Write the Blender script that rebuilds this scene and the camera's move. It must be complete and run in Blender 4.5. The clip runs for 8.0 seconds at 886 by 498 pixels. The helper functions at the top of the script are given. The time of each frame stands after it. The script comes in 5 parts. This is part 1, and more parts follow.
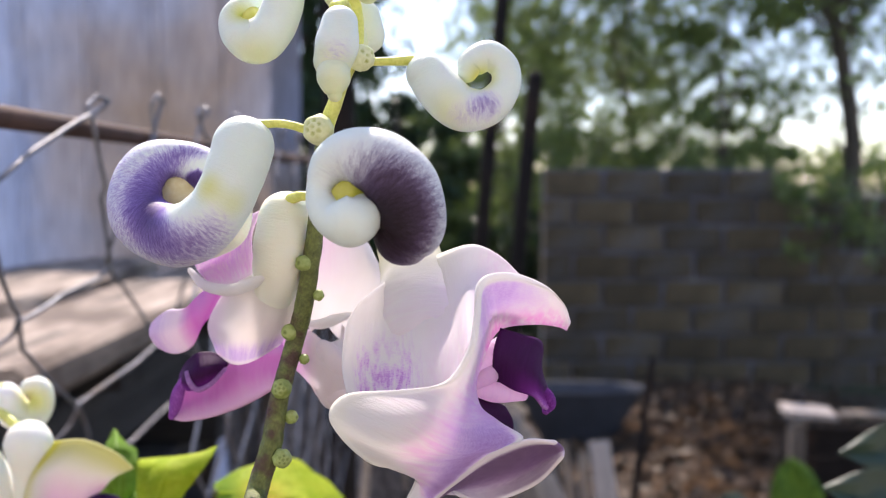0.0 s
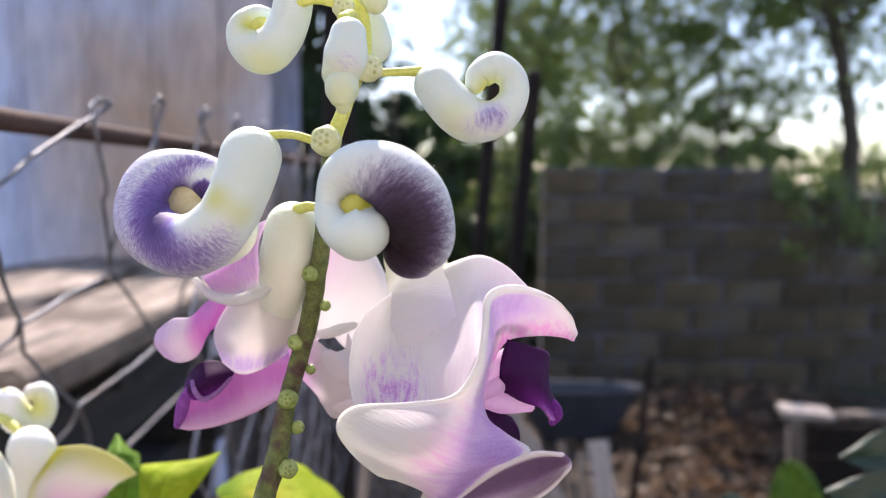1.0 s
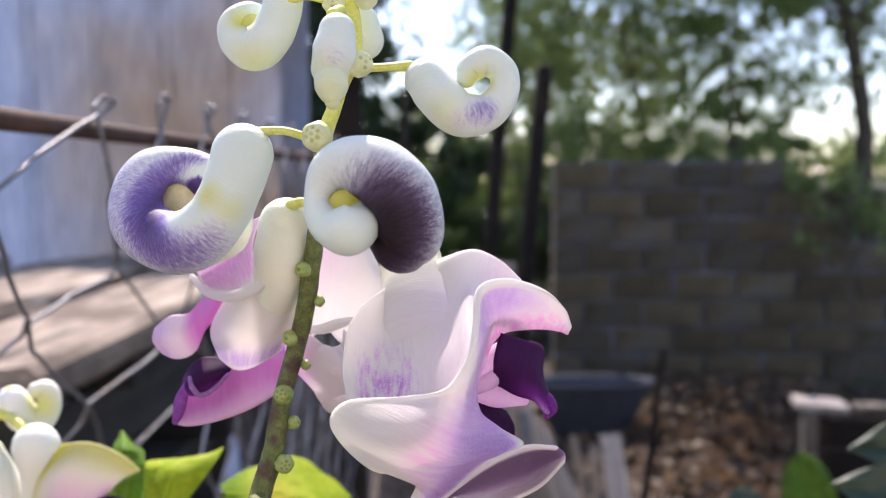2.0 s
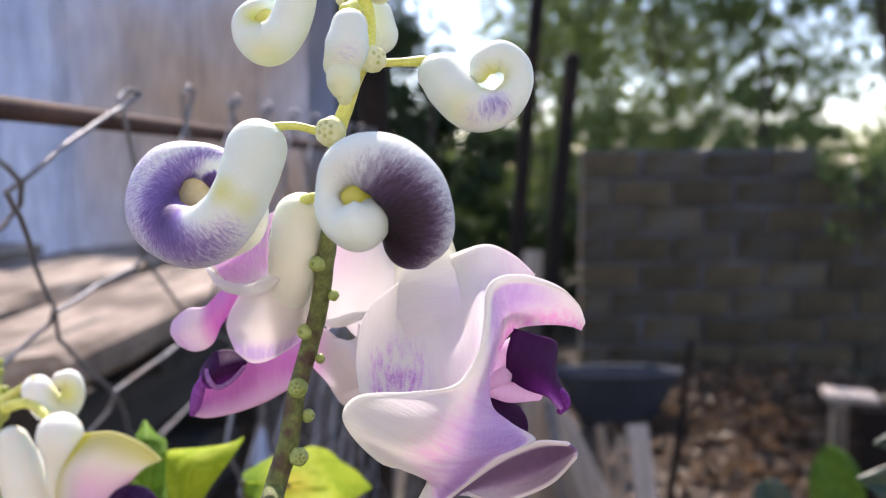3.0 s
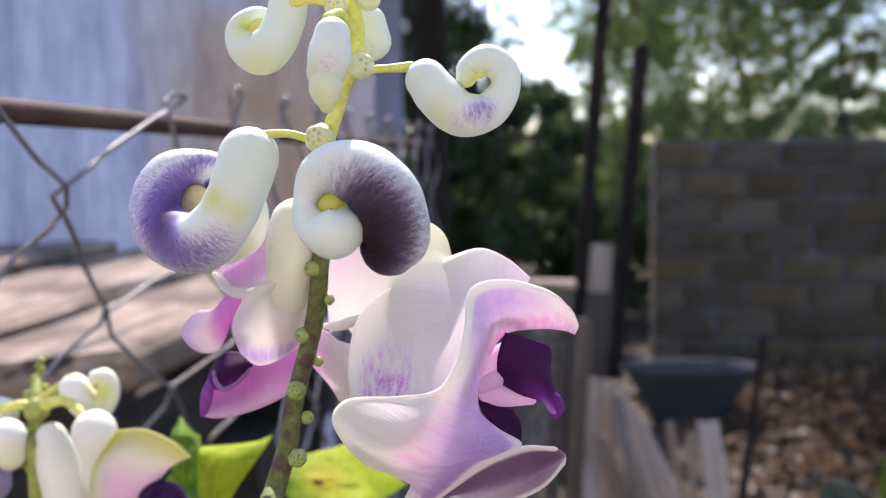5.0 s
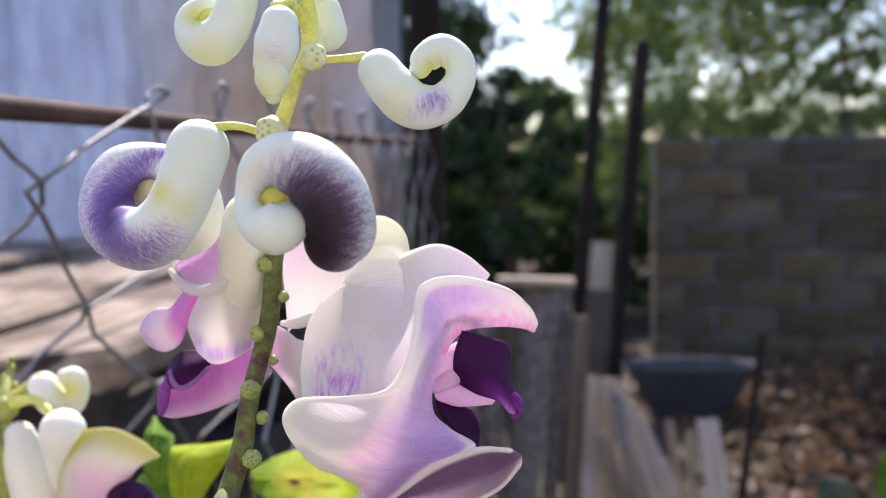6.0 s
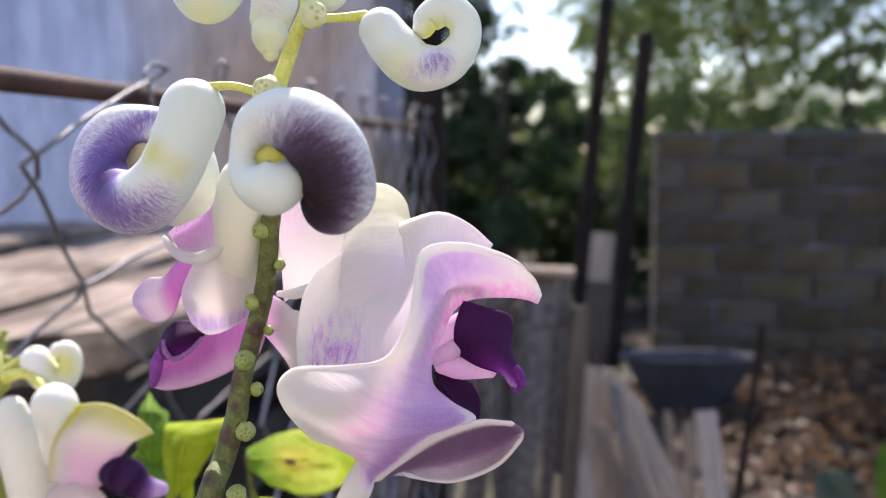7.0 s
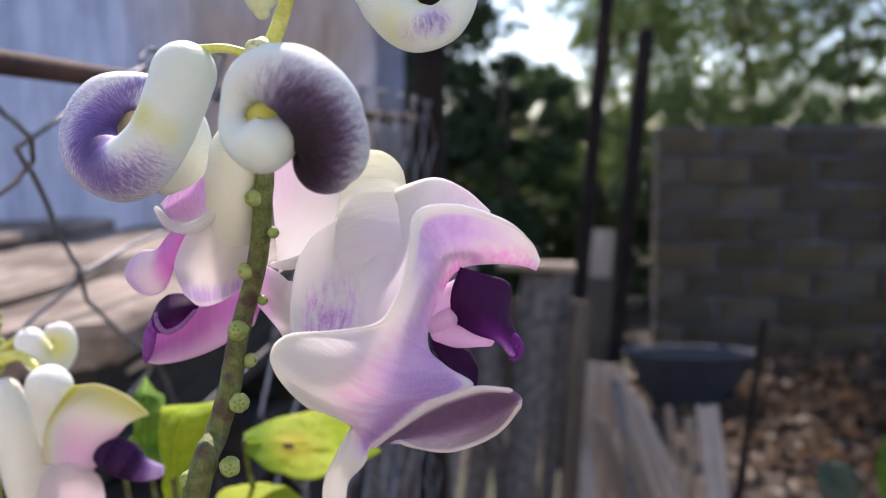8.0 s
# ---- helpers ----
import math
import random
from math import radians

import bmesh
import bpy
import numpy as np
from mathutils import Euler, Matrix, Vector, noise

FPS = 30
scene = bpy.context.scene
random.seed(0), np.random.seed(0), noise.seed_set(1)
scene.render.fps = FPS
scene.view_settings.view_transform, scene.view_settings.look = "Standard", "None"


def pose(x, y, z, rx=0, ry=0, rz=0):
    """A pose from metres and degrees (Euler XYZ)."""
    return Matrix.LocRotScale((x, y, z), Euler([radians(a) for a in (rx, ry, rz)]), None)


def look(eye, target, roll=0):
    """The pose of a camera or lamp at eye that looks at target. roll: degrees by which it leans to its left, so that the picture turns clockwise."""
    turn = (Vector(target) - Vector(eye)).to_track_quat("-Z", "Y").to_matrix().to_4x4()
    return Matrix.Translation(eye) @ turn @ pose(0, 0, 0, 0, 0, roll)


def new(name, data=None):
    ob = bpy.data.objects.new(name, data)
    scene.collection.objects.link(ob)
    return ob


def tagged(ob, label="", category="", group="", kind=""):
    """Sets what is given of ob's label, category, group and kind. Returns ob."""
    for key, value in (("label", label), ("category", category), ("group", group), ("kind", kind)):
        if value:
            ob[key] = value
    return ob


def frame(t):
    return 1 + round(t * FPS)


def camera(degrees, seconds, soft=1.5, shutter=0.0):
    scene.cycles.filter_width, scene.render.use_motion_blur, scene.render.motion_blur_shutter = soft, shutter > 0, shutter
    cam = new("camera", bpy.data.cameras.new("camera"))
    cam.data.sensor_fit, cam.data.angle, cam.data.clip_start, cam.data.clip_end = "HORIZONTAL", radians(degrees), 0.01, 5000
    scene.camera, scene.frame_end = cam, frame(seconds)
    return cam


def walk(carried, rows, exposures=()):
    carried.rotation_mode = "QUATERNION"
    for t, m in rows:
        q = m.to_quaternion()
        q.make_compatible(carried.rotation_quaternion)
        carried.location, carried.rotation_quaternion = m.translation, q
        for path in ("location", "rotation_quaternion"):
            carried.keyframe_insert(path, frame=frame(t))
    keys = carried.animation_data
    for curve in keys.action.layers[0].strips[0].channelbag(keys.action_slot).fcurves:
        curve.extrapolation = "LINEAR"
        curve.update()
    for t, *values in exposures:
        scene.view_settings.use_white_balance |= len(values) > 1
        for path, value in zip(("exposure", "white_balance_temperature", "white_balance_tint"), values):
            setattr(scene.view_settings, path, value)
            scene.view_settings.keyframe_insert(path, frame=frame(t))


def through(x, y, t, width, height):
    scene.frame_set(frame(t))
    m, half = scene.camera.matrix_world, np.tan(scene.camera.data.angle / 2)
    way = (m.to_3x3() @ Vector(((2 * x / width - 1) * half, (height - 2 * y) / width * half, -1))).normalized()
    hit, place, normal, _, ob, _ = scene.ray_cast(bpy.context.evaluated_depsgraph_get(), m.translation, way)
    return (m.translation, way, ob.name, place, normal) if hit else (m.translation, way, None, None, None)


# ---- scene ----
from mathutils.bvhtree import BVHTree
cam = camera(50.72, 8.0, soft=1.1)
PATH = [
    (0, (0.00000, 0.00000, 1.50000), (-0.00000, 0.99756, 1.43024), -0.00),
    (0.5, (-0.00166, 0.00192, 1.50134), (-0.00057, 0.99944, 1.43094), 0.25),
    (1, (-0.00193, 0.00045, 1.50272), (-0.00027, 0.99790, 1.43143), 0.15),
    (1.5, (-0.00031, 0.00023, 1.50208), (-0.00407, 0.99757, 1.42921), -0.18),
    (3, (0.00548, 0.00038, 1.50397), (-0.03513, 0.99565, 1.41569), -0.43),
    (3.5, (0.00503, 0.00658, 1.50340), (-0.06326, 0.99985, 1.40981), -0.45),
    (4, (0.00820, 0.00514, 1.50468), (-0.08975, 0.99596, 1.41150), -0.86),
    (4.5, (0.01629, 0.00079, 1.50641), (-0.09685, 0.99005, 1.41382), -1.11),
    (6, (0.03270, 0.00784, 1.50494), (-0.08621, 0.99609, 1.40891), -1.19),
    (6.5, (0.03543, 0.01310, 1.50463), (-0.08601, 1.00083, 1.40640), -0.93),
    (7, (0.03164, 0.01363, 1.49963), (-0.08745, 1.00076, 1.39297), -0.48),
    (7.5, (0.02939, 0.01700, 1.49522), (-0.08996, 1.00366, 1.38449), -0.18),
    (8, (0.03212, 0.01674, 1.49262), (-0.08787, 1.00353, 1.38377), -0.66),
]
walk(cam, [(t, look(eye, target, roll)) for t, eye, target, roll in PATH], exposures=[(0, 1.20, 6950, 20), (7.3, 1.19, 6950, 20), (8, 1.00, 6850, 20)])
# a phone lens close to the flower: thin depth of field
cam.data.dof.use_dof = True
cam.data.dof.focus_distance = 0.196
cam.data.dof.aperture_fstop = 16.0

# ---- light ----
SUN_EL, SUN_AZ = 50.0, -12.0          # degrees above the horizon, degrees from +y towards +x
world = bpy.data.worlds.new("world")
scene.world = world
world.use_nodes = True
wn = world.node_tree.nodes
sky = wn.new("ShaderNodeTexSky")
sky.sky_type, sky.sun_disc = "NISHITA", False
sky.sun_elevation, sky.sun_rotation = radians(SUN_EL), radians(SUN_AZ)
sky.air_density, sky.dust_density, sky.ozone_density = 0.9, 0.45, 2.0
world.node_tree.links.new(sky.outputs[0], wn["Background"].inputs[0])
wn["Background"].inputs[1].default_value = 0.15
sun = new("sun", bpy.data.lights.new("sun", "SUN"))
sun.data.energy, sun.data.angle, sun.data.color = 3.6, radians(0.6), (1.0, 0.94, 0.86)
az, el = radians(SUN_AZ), radians(SUN_EL)
sun.matrix_world = look((9 * math.sin(az) * math.cos(el), 9 * math.cos(az) * math.cos(el), 9 * math.sin(el) + 1), (0, 0, 1))


# ---- materials ----
class Mat:
    """A node material with short ways to add nodes."""

    def __init__(self, name, rough=0.6, metal=0.0, spec=0.5):
        self.m = bpy.data.materials.new(name)
        self.m.use_nodes = True
        self.t = self.m.node_tree
        self.b = self.t.nodes["Principled BSDF"]
        self.b.inputs["Roughness"].default_value = rough
        self.b.inputs["Metallic"].default_value = metal
        self.b.inputs["Specular IOR Level"].default_value = spec
        self.co = self.n("ShaderNodeTexCoord").outputs["Object"]

    def n(self, kind):
        return self.t.nodes.new(kind)

    def link(self, a, b):
        self.t.links.new(a, b)

    def noise(self, scale, detail=4.0, stretch=None, co=None, rough=0.55):
        node = self.n("ShaderNodeTexNoise")
        node.inputs["Scale"].default_value, node.inputs["Detail"].default_value = scale, detail
        node.inputs["Roughness"].default_value = rough
        co = co or self.co
        if stretch:
            mp = self.n("ShaderNodeMapping")
            mp.inputs["Scale"].default_value = stretch
            self.link(co, mp.inputs["Vector"])
            co = mp.outputs[0]
        self.link(co, node.inputs["Vector"])
        return node.outputs["Fac"]

    def ramp(self, fac, stops):
        node = self.n("ShaderNodeValToRGB")
        el = node.color_ramp.elements
        while len(el) < len(stops):
            el.new(0.5)
        for e, (p, c) in zip(el, stops):
            e.position, e.color = p, (*c, 1) if len(c) == 3 else c
        self.link(fac, node.inputs["Fac"])
        return node.outputs["Color"]

    def mix(self, fac, a, b, blend="MIX"):
        node = self.n("ShaderNodeMix")
        node.data_type, node.blend_type = "RGBA", blend
        for value, at in ((fac, 0), (a, 6), (b, 7)):
            if isinstance(value, (int, float)):
                node.inputs[at].default_value = value
            elif isinstance(value, tuple):
                node.inputs[at].default_value = (*value, 1)
            else:
                self.link(value, node.inputs[at])
        return node.outputs[2]

    def math(self, op, a, b=0.0, clamp=False):
        node = self.n("ShaderNodeMath")
        node.operation, node.use_clamp = op, clamp
        for value, at in ((a, 0), (b, 1)):
            if isinstance(value, (int, float)):
                node.inputs[at].default_value = value
            else:
                self.link(value, node.inputs[at])
        return node.outputs[0]

    def color(self, socket):
        self.link(socket, self.b.inputs["Base Color"])

    def bump(self, fac, strength=0.3, dist=0.01):
        node = self.n("ShaderNodeBump")
        node.inputs["Strength"].default_value, node.inputs["Distance"].default_value = strength, dist
        self.link(fac, node.inputs["Height"])
        self.link(node.outputs[0], self.b.inputs["Normal"])

    def thin(self, amount, socket):
        """Lets light through, as a petal or leaf does."""
        tr, mx = self.n("ShaderNodeBsdfTranslucent"), self.n("ShaderNodeMixShader")
        self.link(socket, tr.inputs["Color"])
        mx.inputs[0].default_value = amount
        self.link(self.b.outputs[0], mx.inputs[1])
        self.link(tr.outputs[0], mx.inputs[2])
        self.link(mx.outputs[0], self.t.nodes["Material Output"].inputs["Surface"])


def simple(name, c1, c2, scale, rough=0.75, stretch=None, c3=None, fine=None, bump=0.3, dist=0.005, metal=0.0, random_tone=0.0):
    m = Mat(name, rough, metal)
    col = m.ramp(m.noise(scale, 5, stretch), [(0.3, c1), (0.7, c2)])
    if c3:
        col = m.mix(m.ramp(m.noise(scale * 0.37, 4), [(0.52, (0, 0, 0)), (0.68, (1, 1, 1))]), col, c3)
    f = m.noise(fine or scale * 6, 6, stretch)
    col = m.mix(0.35, col, m.ramp(f, [(0.3, (0.25, 0.25, 0.25)), (0.7, (0.85, 0.85, 0.85))]), "OVERLAY")
    if random_tone:
        info = m.n("ShaderNodeObjectInfo")
        col = m.mix(random_tone, col, m.ramp(info.outputs["Random"], [(0, (0.2, 0.2, 0.2)), (1, (0.8, 0.8, 0.8))]), "OVERLAY")
    m.color(col)
    m.bump(f, bump, dist)
    return m.m


def bloom(name, thin=0.0, streak=(9.0, 1.2), grain=2.2, soft=0.0, rough=0.42, spec=0.4, light=(0.44, 0.34, 0.62), mid=(0.15, 0.07, 0.22), deep=(0.040, 0.008, 0.055), pink=(0.64, 0.17, 0.54), weights=(0.5, 0.7), contrast=5.0, pale=((0.62, 0.66, 0.58), (0.72, 0.745, 0.69)), vein=(0.45, 1.1), relief=0.2):
    """Waxy flower flesh. The attribute 'pig' holds pigment: red purple, green green-yellow, blue pink; 'st' runs along and across."""
    m = Mat(name, rough, 0.0, spec)
    pig, st = m.n("ShaderNodeAttribute"), m.n("ShaderNodeAttribute")
    pig.attribute_name, st.attribute_name = "pig", "st"
    sep = m.n("ShaderNodeSeparateColor")
    m.link(pig.outputs["Color"], sep.inputs[0])
    r, g, b = sep.outputs
    lines = m.noise(1.0, 3, (streak[0], streak[1], streak[1]), st.outputs["Vector"])
    lines = m.math("MULTIPLY", m.math("SUBTRACT", lines, 0.32), 2.8, True)
    dots = m.math("MULTIPLY", m.math("SUBTRACT", m.noise(grain, 3, None, st.outputs["Vector"], 0.7), 0.25), 2.0, True)
    mottle = m.math("ADD", m.math("MULTIPLY", lines, weights[0]), m.math("MULTIPLY", dots, weights[1]))
    wob = m.math("SUBTRACT", mottle, 0.5 * (weights[0] + weights[1]))
    room = m.math("MULTIPLY", m.math("MULTIPLY", r, contrast), m.math("SUBTRACT", 1.06, r))
    amount = m.math("ADD", r, m.math("MULTIPLY", wob, room), True)
    base = m.mix(m.noise(0.12, 3, None, st.outputs["Vector"]), *pale)
    base = m.mix(m.math("MULTIPLY", g, 1.0, True), base, (0.62, 0.63, 0.10))
    pinkness = m.math("MULTIPLY", b, m.math("ADD", vein[0], m.math("MULTIPLY", lines, vein[1])), True)
    base = m.mix(pinkness, base, pink)
    tone = m.ramp(amount, [(0.0, (0.84, 0.79, 0.88)), (0.28, light), (0.6, mid), (1.0, deep)])
    col = m.mix(m.ramp(amount, [(0.05, (0, 0, 0)), (0.4, (1, 1, 1))]), base, tone)
    m.color(col)
    m.bump(m.math("ADD", m.noise(3.5, 4, None, st.outputs["Vector"], 0.7), lines), relief, 0.0004)
    if soft:
        m.b.inputs["Subsurface Weight"].default_value = soft
        m.b.inputs["Subsurface Radius"].default_value = (1.0, 0.75, 0.55)
        m.b.inputs["Subsurface Scale"].default_value = 0.0012
    if thin:
        m.thin(thin, col)
    return m.m


PALE_BUD = ((0.64, 0.735, 0.66), (0.74, 0.825, 0.79))
PALE_PETAL = ((0.86, 0.845, 0.82), (0.90, 0.89, 0.895))
M_BUD = bloom("bud_flesh", 0.0, (2.4, 0.6), 8.0, 0.4, 0.5, 0.25, light=(0.46, 0.42, 0.66), mid=(0.18, 0.12, 0.36), deep=(0.05, 0.022, 0.11), weights=(0.42, 0.95), contrast=2.1, pale=PALE_BUD)
M_WHITEBUD = bloom("white_bud_flesh", 0.0, (2.2, 0.35), 6.0, 0.4, 0.5, 0.25, pale=((0.80, 0.815, 0.77), (0.88, 0.89, 0.865)), contrast=2.0)
M_DARKBUD = bloom("dark_bud_flesh", 0.0, (2.6, 0.4), 9.0, 0.12, 0.55, 0.2, light=(0.40, 0.38, 0.50), mid=(0.085, 0.056, 0.115), deep=(0.014, 0.007, 0.011), weights=(0.28, 1.1), contrast=2.4, pale=PALE_BUD)
M_PETAL = bloom("petal_flesh", 0.55, (0.7, 0.05), 1.6, 0.0, 0.68, 0.15, light=(0.58, 0.42, 0.76), mid=(0.28, 0.15, 0.38), pink=(0.82, 0.36, 0.80), weights=(0.4, 0.6), contrast=1.8, vein=(0.75, 0.3), pale=PALE_PETAL)
M_WING = bloom("wing_flesh", 0.42, (1.6, 0.12), 2.4, 0.0, 0.68, 0.08, light=(0.74, 0.57, 0.87), mid=(0.45, 0.25, 0.58), pink=(0.88, 0.36, 0.76), weights=(0.35, 0.7), contrast=0.8, pale=PALE_PETAL, vein=(0.30, 1.0), relief=0.35)
M_VEIN = bloom("veined_petal_flesh", 0.45, (1.1, 0.16), 1.6, 0.0, 0.68, 0.10, light=(0.80, 0.55, 0.86), mid=(0.58, 0.27, 0.66), pink=(0.86, 0.46, 0.80), weights=(0.8, 0.5), contrast=2.6, pale=PALE_PETAL)
M_REAR = bloom("magenta_petal_flesh", 0.34, (0.7, 0.05), 1.6, 0.0, 0.68, 0.15, light=(0.56, 0.34, 0.70), mid=(0.26, 0.10, 0.34), pink=(0.70, 0.18, 0.62), weights=(0.35, 0.6), contrast=1.0, pale=PALE_PETAL, vein=(0.92, 0.12))
M_POCKET = bloom("pocket_flesh", 0.2, (0.5, 0.4), 3.4, 0.0, 0.6, 0.25, light=(0.50, 0.38, 0.55), mid=(0.20, 0.11, 0.24), deep=(0.05, 0.018, 0.06), weights=(0.15, 0.9), contrast=1.7, pale=PALE_PETAL)
M_KEEL = bloom("keel_flesh", 0.05, (0.5, 0.05), 2.6, 0.0, 0.6, 0.15, contrast=1.4, light=(0.42, 0.15, 0.58), mid=(0.145, 0.018, 0.20), deep=(0.026, 0.002, 0.034), weights=(0.2, 0.7))
M_STEM = simple("stem_skin", (0.064, 0.078, 0.020), (0.165, 0.205, 0.054), 420, 0.55, None, (0.075, 0.036, 0.030), 1700, 0.6, 0.0010)
M_YOUNG = simple("young_stem_skin", (0.58, 0.62, 0.09), (0.74, 0.76, 0.22), 300, 0.5, None, (0.48, 0.46, 0.11), 1500, 0.2, 0.0004)
M_GREENSTEM = simple("green_stem_skin", (0.22, 0.27, 0.045), (0.38, 0.42, 0.10), 260, 0.55, None, (0.16, 0.16, 0.05), 1300, 0.4, 0.0006)
def node_skin(name, pale, mid, pit, spec=0.3):
    """Skin of a swollen node: green pits, paler lips round them."""
    m = Mat(name, 0.5, 0.0, spec)
    at = m.n("ShaderNodeAttribute")
    at.attribute_name = "pig"
    sep = m.n("ShaderNodeSeparateColor")
    m.link(at.outputs["Color"], sep.inputs[0])
    col = m.ramp(m.noise(420, 4), [(0.35, mid), (0.65, pale)])
    col = m.mix(m.math("MULTIPLY", sep.outputs[1], 0.6), col, pale)
    col = m.mix(m.math("MULTIPLY", sep.outputs[0], m.math("MULTIPLY", m.noise(700, 2), 1.5), True), col, pit)
    m.color(col)
    m.bump(m.noise(1500, 3), 0.3, 0.0004)
    return m.m


M_KNOB = node_skin("node_skin", (0.74, 0.77, 0.50), (0.60, 0.65, 0.32), (0.34, 0.40, 0.08))
M_SCAR = node_skin("scar_skin", (0.36, 0.44, 0.16), (0.21, 0.28, 0.065), (0.13, 0.175, 0.04))
M_INNER = simple("inner_flesh", (0.74, 0.62, 0.30), (0.86, 0.78, 0.52), 200, 0.6, None, None, 600, 0.2, 0.0003)
M_HOLLOW = Mat("hollow_flesh", 0.6, 0.0, 0.2)
hc = M_HOLLOW.ramp(M_HOLLOW.noise(260, 3), [(0.35, (0.69, 0.71, 0.16)), (0.65, (0.82, 0.81, 0.32))])
M_HOLLOW.color(hc); M_HOLLOW.thin(0.35, hc)
M_HOLLOW = M_HOLLOW.m
M_LEAF = Mat("leaf_blade", 0.65, 0.0, 0.2)
def leaf_colour(m, a, b, through):
    """Mottled blade with paler side veins; the attribute 'pig' holds dead spot, yellowing and deeper green."""
    pig, st = m.n("ShaderNodeAttribute"), m.n("ShaderNodeAttribute")
    pig.attribute_name, st.attribute_name = "pig", "st"
    sep = m.n("ShaderNodeSeparateColor")
    m.link(pig.outputs["Color"], sep.inputs[0])
    col = m.ramp(m.noise(70, 4), [(0.35, a), (0.65, b)])
    veins = m.ramp(m.noise(1.0, 2, (0.35, 0.10, 1), st.outputs["Vector"]), [(0.46, (0, 0, 0)), (0.5, (0.35, 0.35, 0.35)), (0.54, (0, 0, 0))])
    col = m.mix(veins, col, tuple(min(1, 1.25 * c + 0.04) for c in b))
    col = m.mix(sep.outputs[1], col, (0.72, 0.62, 0.07))
    col = m.mix(sep.outputs[2], col, (0.22, 0.40, 0.04))
    col = m.mix(m.ramp(sep.outputs[0], [(0.25, (0, 0, 0)), (0.55, (1, 1, 1))]), col, (0.10, 0.05, 0.015))
    m.color(col)
    m.thin(through, col)
    m.bump(m.noise(220, 3), 0.3, 0.001)


leaf_colour(M_LEAF, (0.40, 0.54, 0.03), (0.58, 0.66, 0.06), 0.55)
M_LEAF = M_LEAF.m
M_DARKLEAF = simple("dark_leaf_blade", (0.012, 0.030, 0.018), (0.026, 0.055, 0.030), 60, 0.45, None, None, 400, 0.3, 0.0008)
M_MIDLEAF = Mat("green_leaf_blade", 0.6, 0.0, 0.2)
leaf_colour(M_MIDLEAF, (0.14, 0.28, 0.03), (0.24, 0.42, 0.05), 0.45)
M_MIDLEAF = M_MIDLEAF.m
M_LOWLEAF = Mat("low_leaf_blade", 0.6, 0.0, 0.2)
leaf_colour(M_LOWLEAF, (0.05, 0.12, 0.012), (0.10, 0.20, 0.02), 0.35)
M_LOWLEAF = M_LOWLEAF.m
M_TIMBER = Mat("cracked_timber", 0.85)
tc = M_TIMBER.ramp(M_TIMBER.noise(5, 6, (1, 4, 4), rough=0.65), [(0.3, (0.09, 0.067, 0.051)), (0.5, (0.24, 0.19, 0.152)), (0.7, (0.45, 0.38, 0.32))])
tk = M_TIMBER.ramp(M_TIMBER.noise(2.2, 5, (0.7, 9, 9), rough=0.6), [(0.39, (1, 1, 1)), (0.47, (0, 0, 0))])
tc = M_TIMBER.mix(tk, tc, (0.030, 0.022, 0.017))
tc = M_TIMBER.mix(M_TIMBER.ramp(M_TIMBER.noise(5.5, 5), [(0.52, (0, 0, 0)), (0.61, (0.85, 0.85, 0.85))]), tc, (0.075, 0.050, 0.037))
M_TIMBER.color(tc); M_TIMBER.bump(tk, -0.8, 0.012)
M_TIMBER = M_TIMBER.m
M_WOOD = simple("weathered_wood", (0.05, 0.04, 0.031), (0.17, 0.137, 0.11), 3, 0.85, (1, 10, 10), (0.06, 0.047, 0.038), 24, 0.5, 0.004, 0, 0.35)
M_GREYWOOD = simple("grey_wood", (0.05, 0.048, 0.052), (0.26, 0.25, 0.255), 3, 0.85, (14, 14, 1), (0.07, 0.06, 0.06), 30, 0.5, 0.004, 0, 0.5)
# grey wood taken nearly to black: the shade under the deck, put into the colour
M_SHADED_BEAM = simple("shaded_beam", (0.010, 0.0095, 0.0095), (0.042, 0.039, 0.038), 3, 0.9, (1, 12, 12), (0.02, 0.018, 0.017), 30, 0.5, 0.004, 0, 0.5)
M_PALEWOOD = simple("pale_wood", (0.19, 0.152, 0.118), (0.44, 0.36, 0.285), 3, 0.85, (1, 14, 14), (0.07, 0.058, 0.05), 30, 0.5, 0.004, 0, 0.6)
M_SILVER = simple("silvered_wood", (0.28, 0.245, 0.22), (0.58, 0.51, 0.46), 3, 0.85, (1, 14, 14), (0.09, 0.08, 0.075), 30, 0.5, 0.004, 0, 0.4)
M_WIRE = simple("galvanised_wire", (0.11, 0.115, 0.135), (0.22, 0.228, 0.26), 40, 0.5, None, (0.16, 0.13, 0.115), 300, 0.2, 0.0005, 0.4)
M_RUST = simple("rusty_steel", (0.032, 0.015, 0.011), (0.085, 0.040, 0.028), 30, 0.8, None, (0.06, 0.03, 0.025), 200, 0.4, 0.001)
M_DARKPOST = simple("dark_post", (0.010, 0.008, 0.0075), (0.022, 0.017, 0.015), 12, 0.85, None, (0.04, 0.025, 0.018), 80, 0.4, 0.002)
M_DARKPOST.node_tree.nodes["Principled BSDF"].inputs["Specular IOR Level"].default_value = 0.15
# tone chosen for how much fill the added wall throws on the flower
M_PLASTER = simple("plaster", (0.42, 0.39, 0.36), (0.50, 0.47, 0.435), 1.5, 0.9, None, None, 30, 0.2, 0.003)
M_SHEET = simple("painted_sheet", (0.27, 0.32, 0.44), (0.38, 0.44, 0.57), 1.5, 0.5, (6, 6, 0.7), (0.34, 0.29, 0.25), 14, 0.15, 0.002, 0.0)
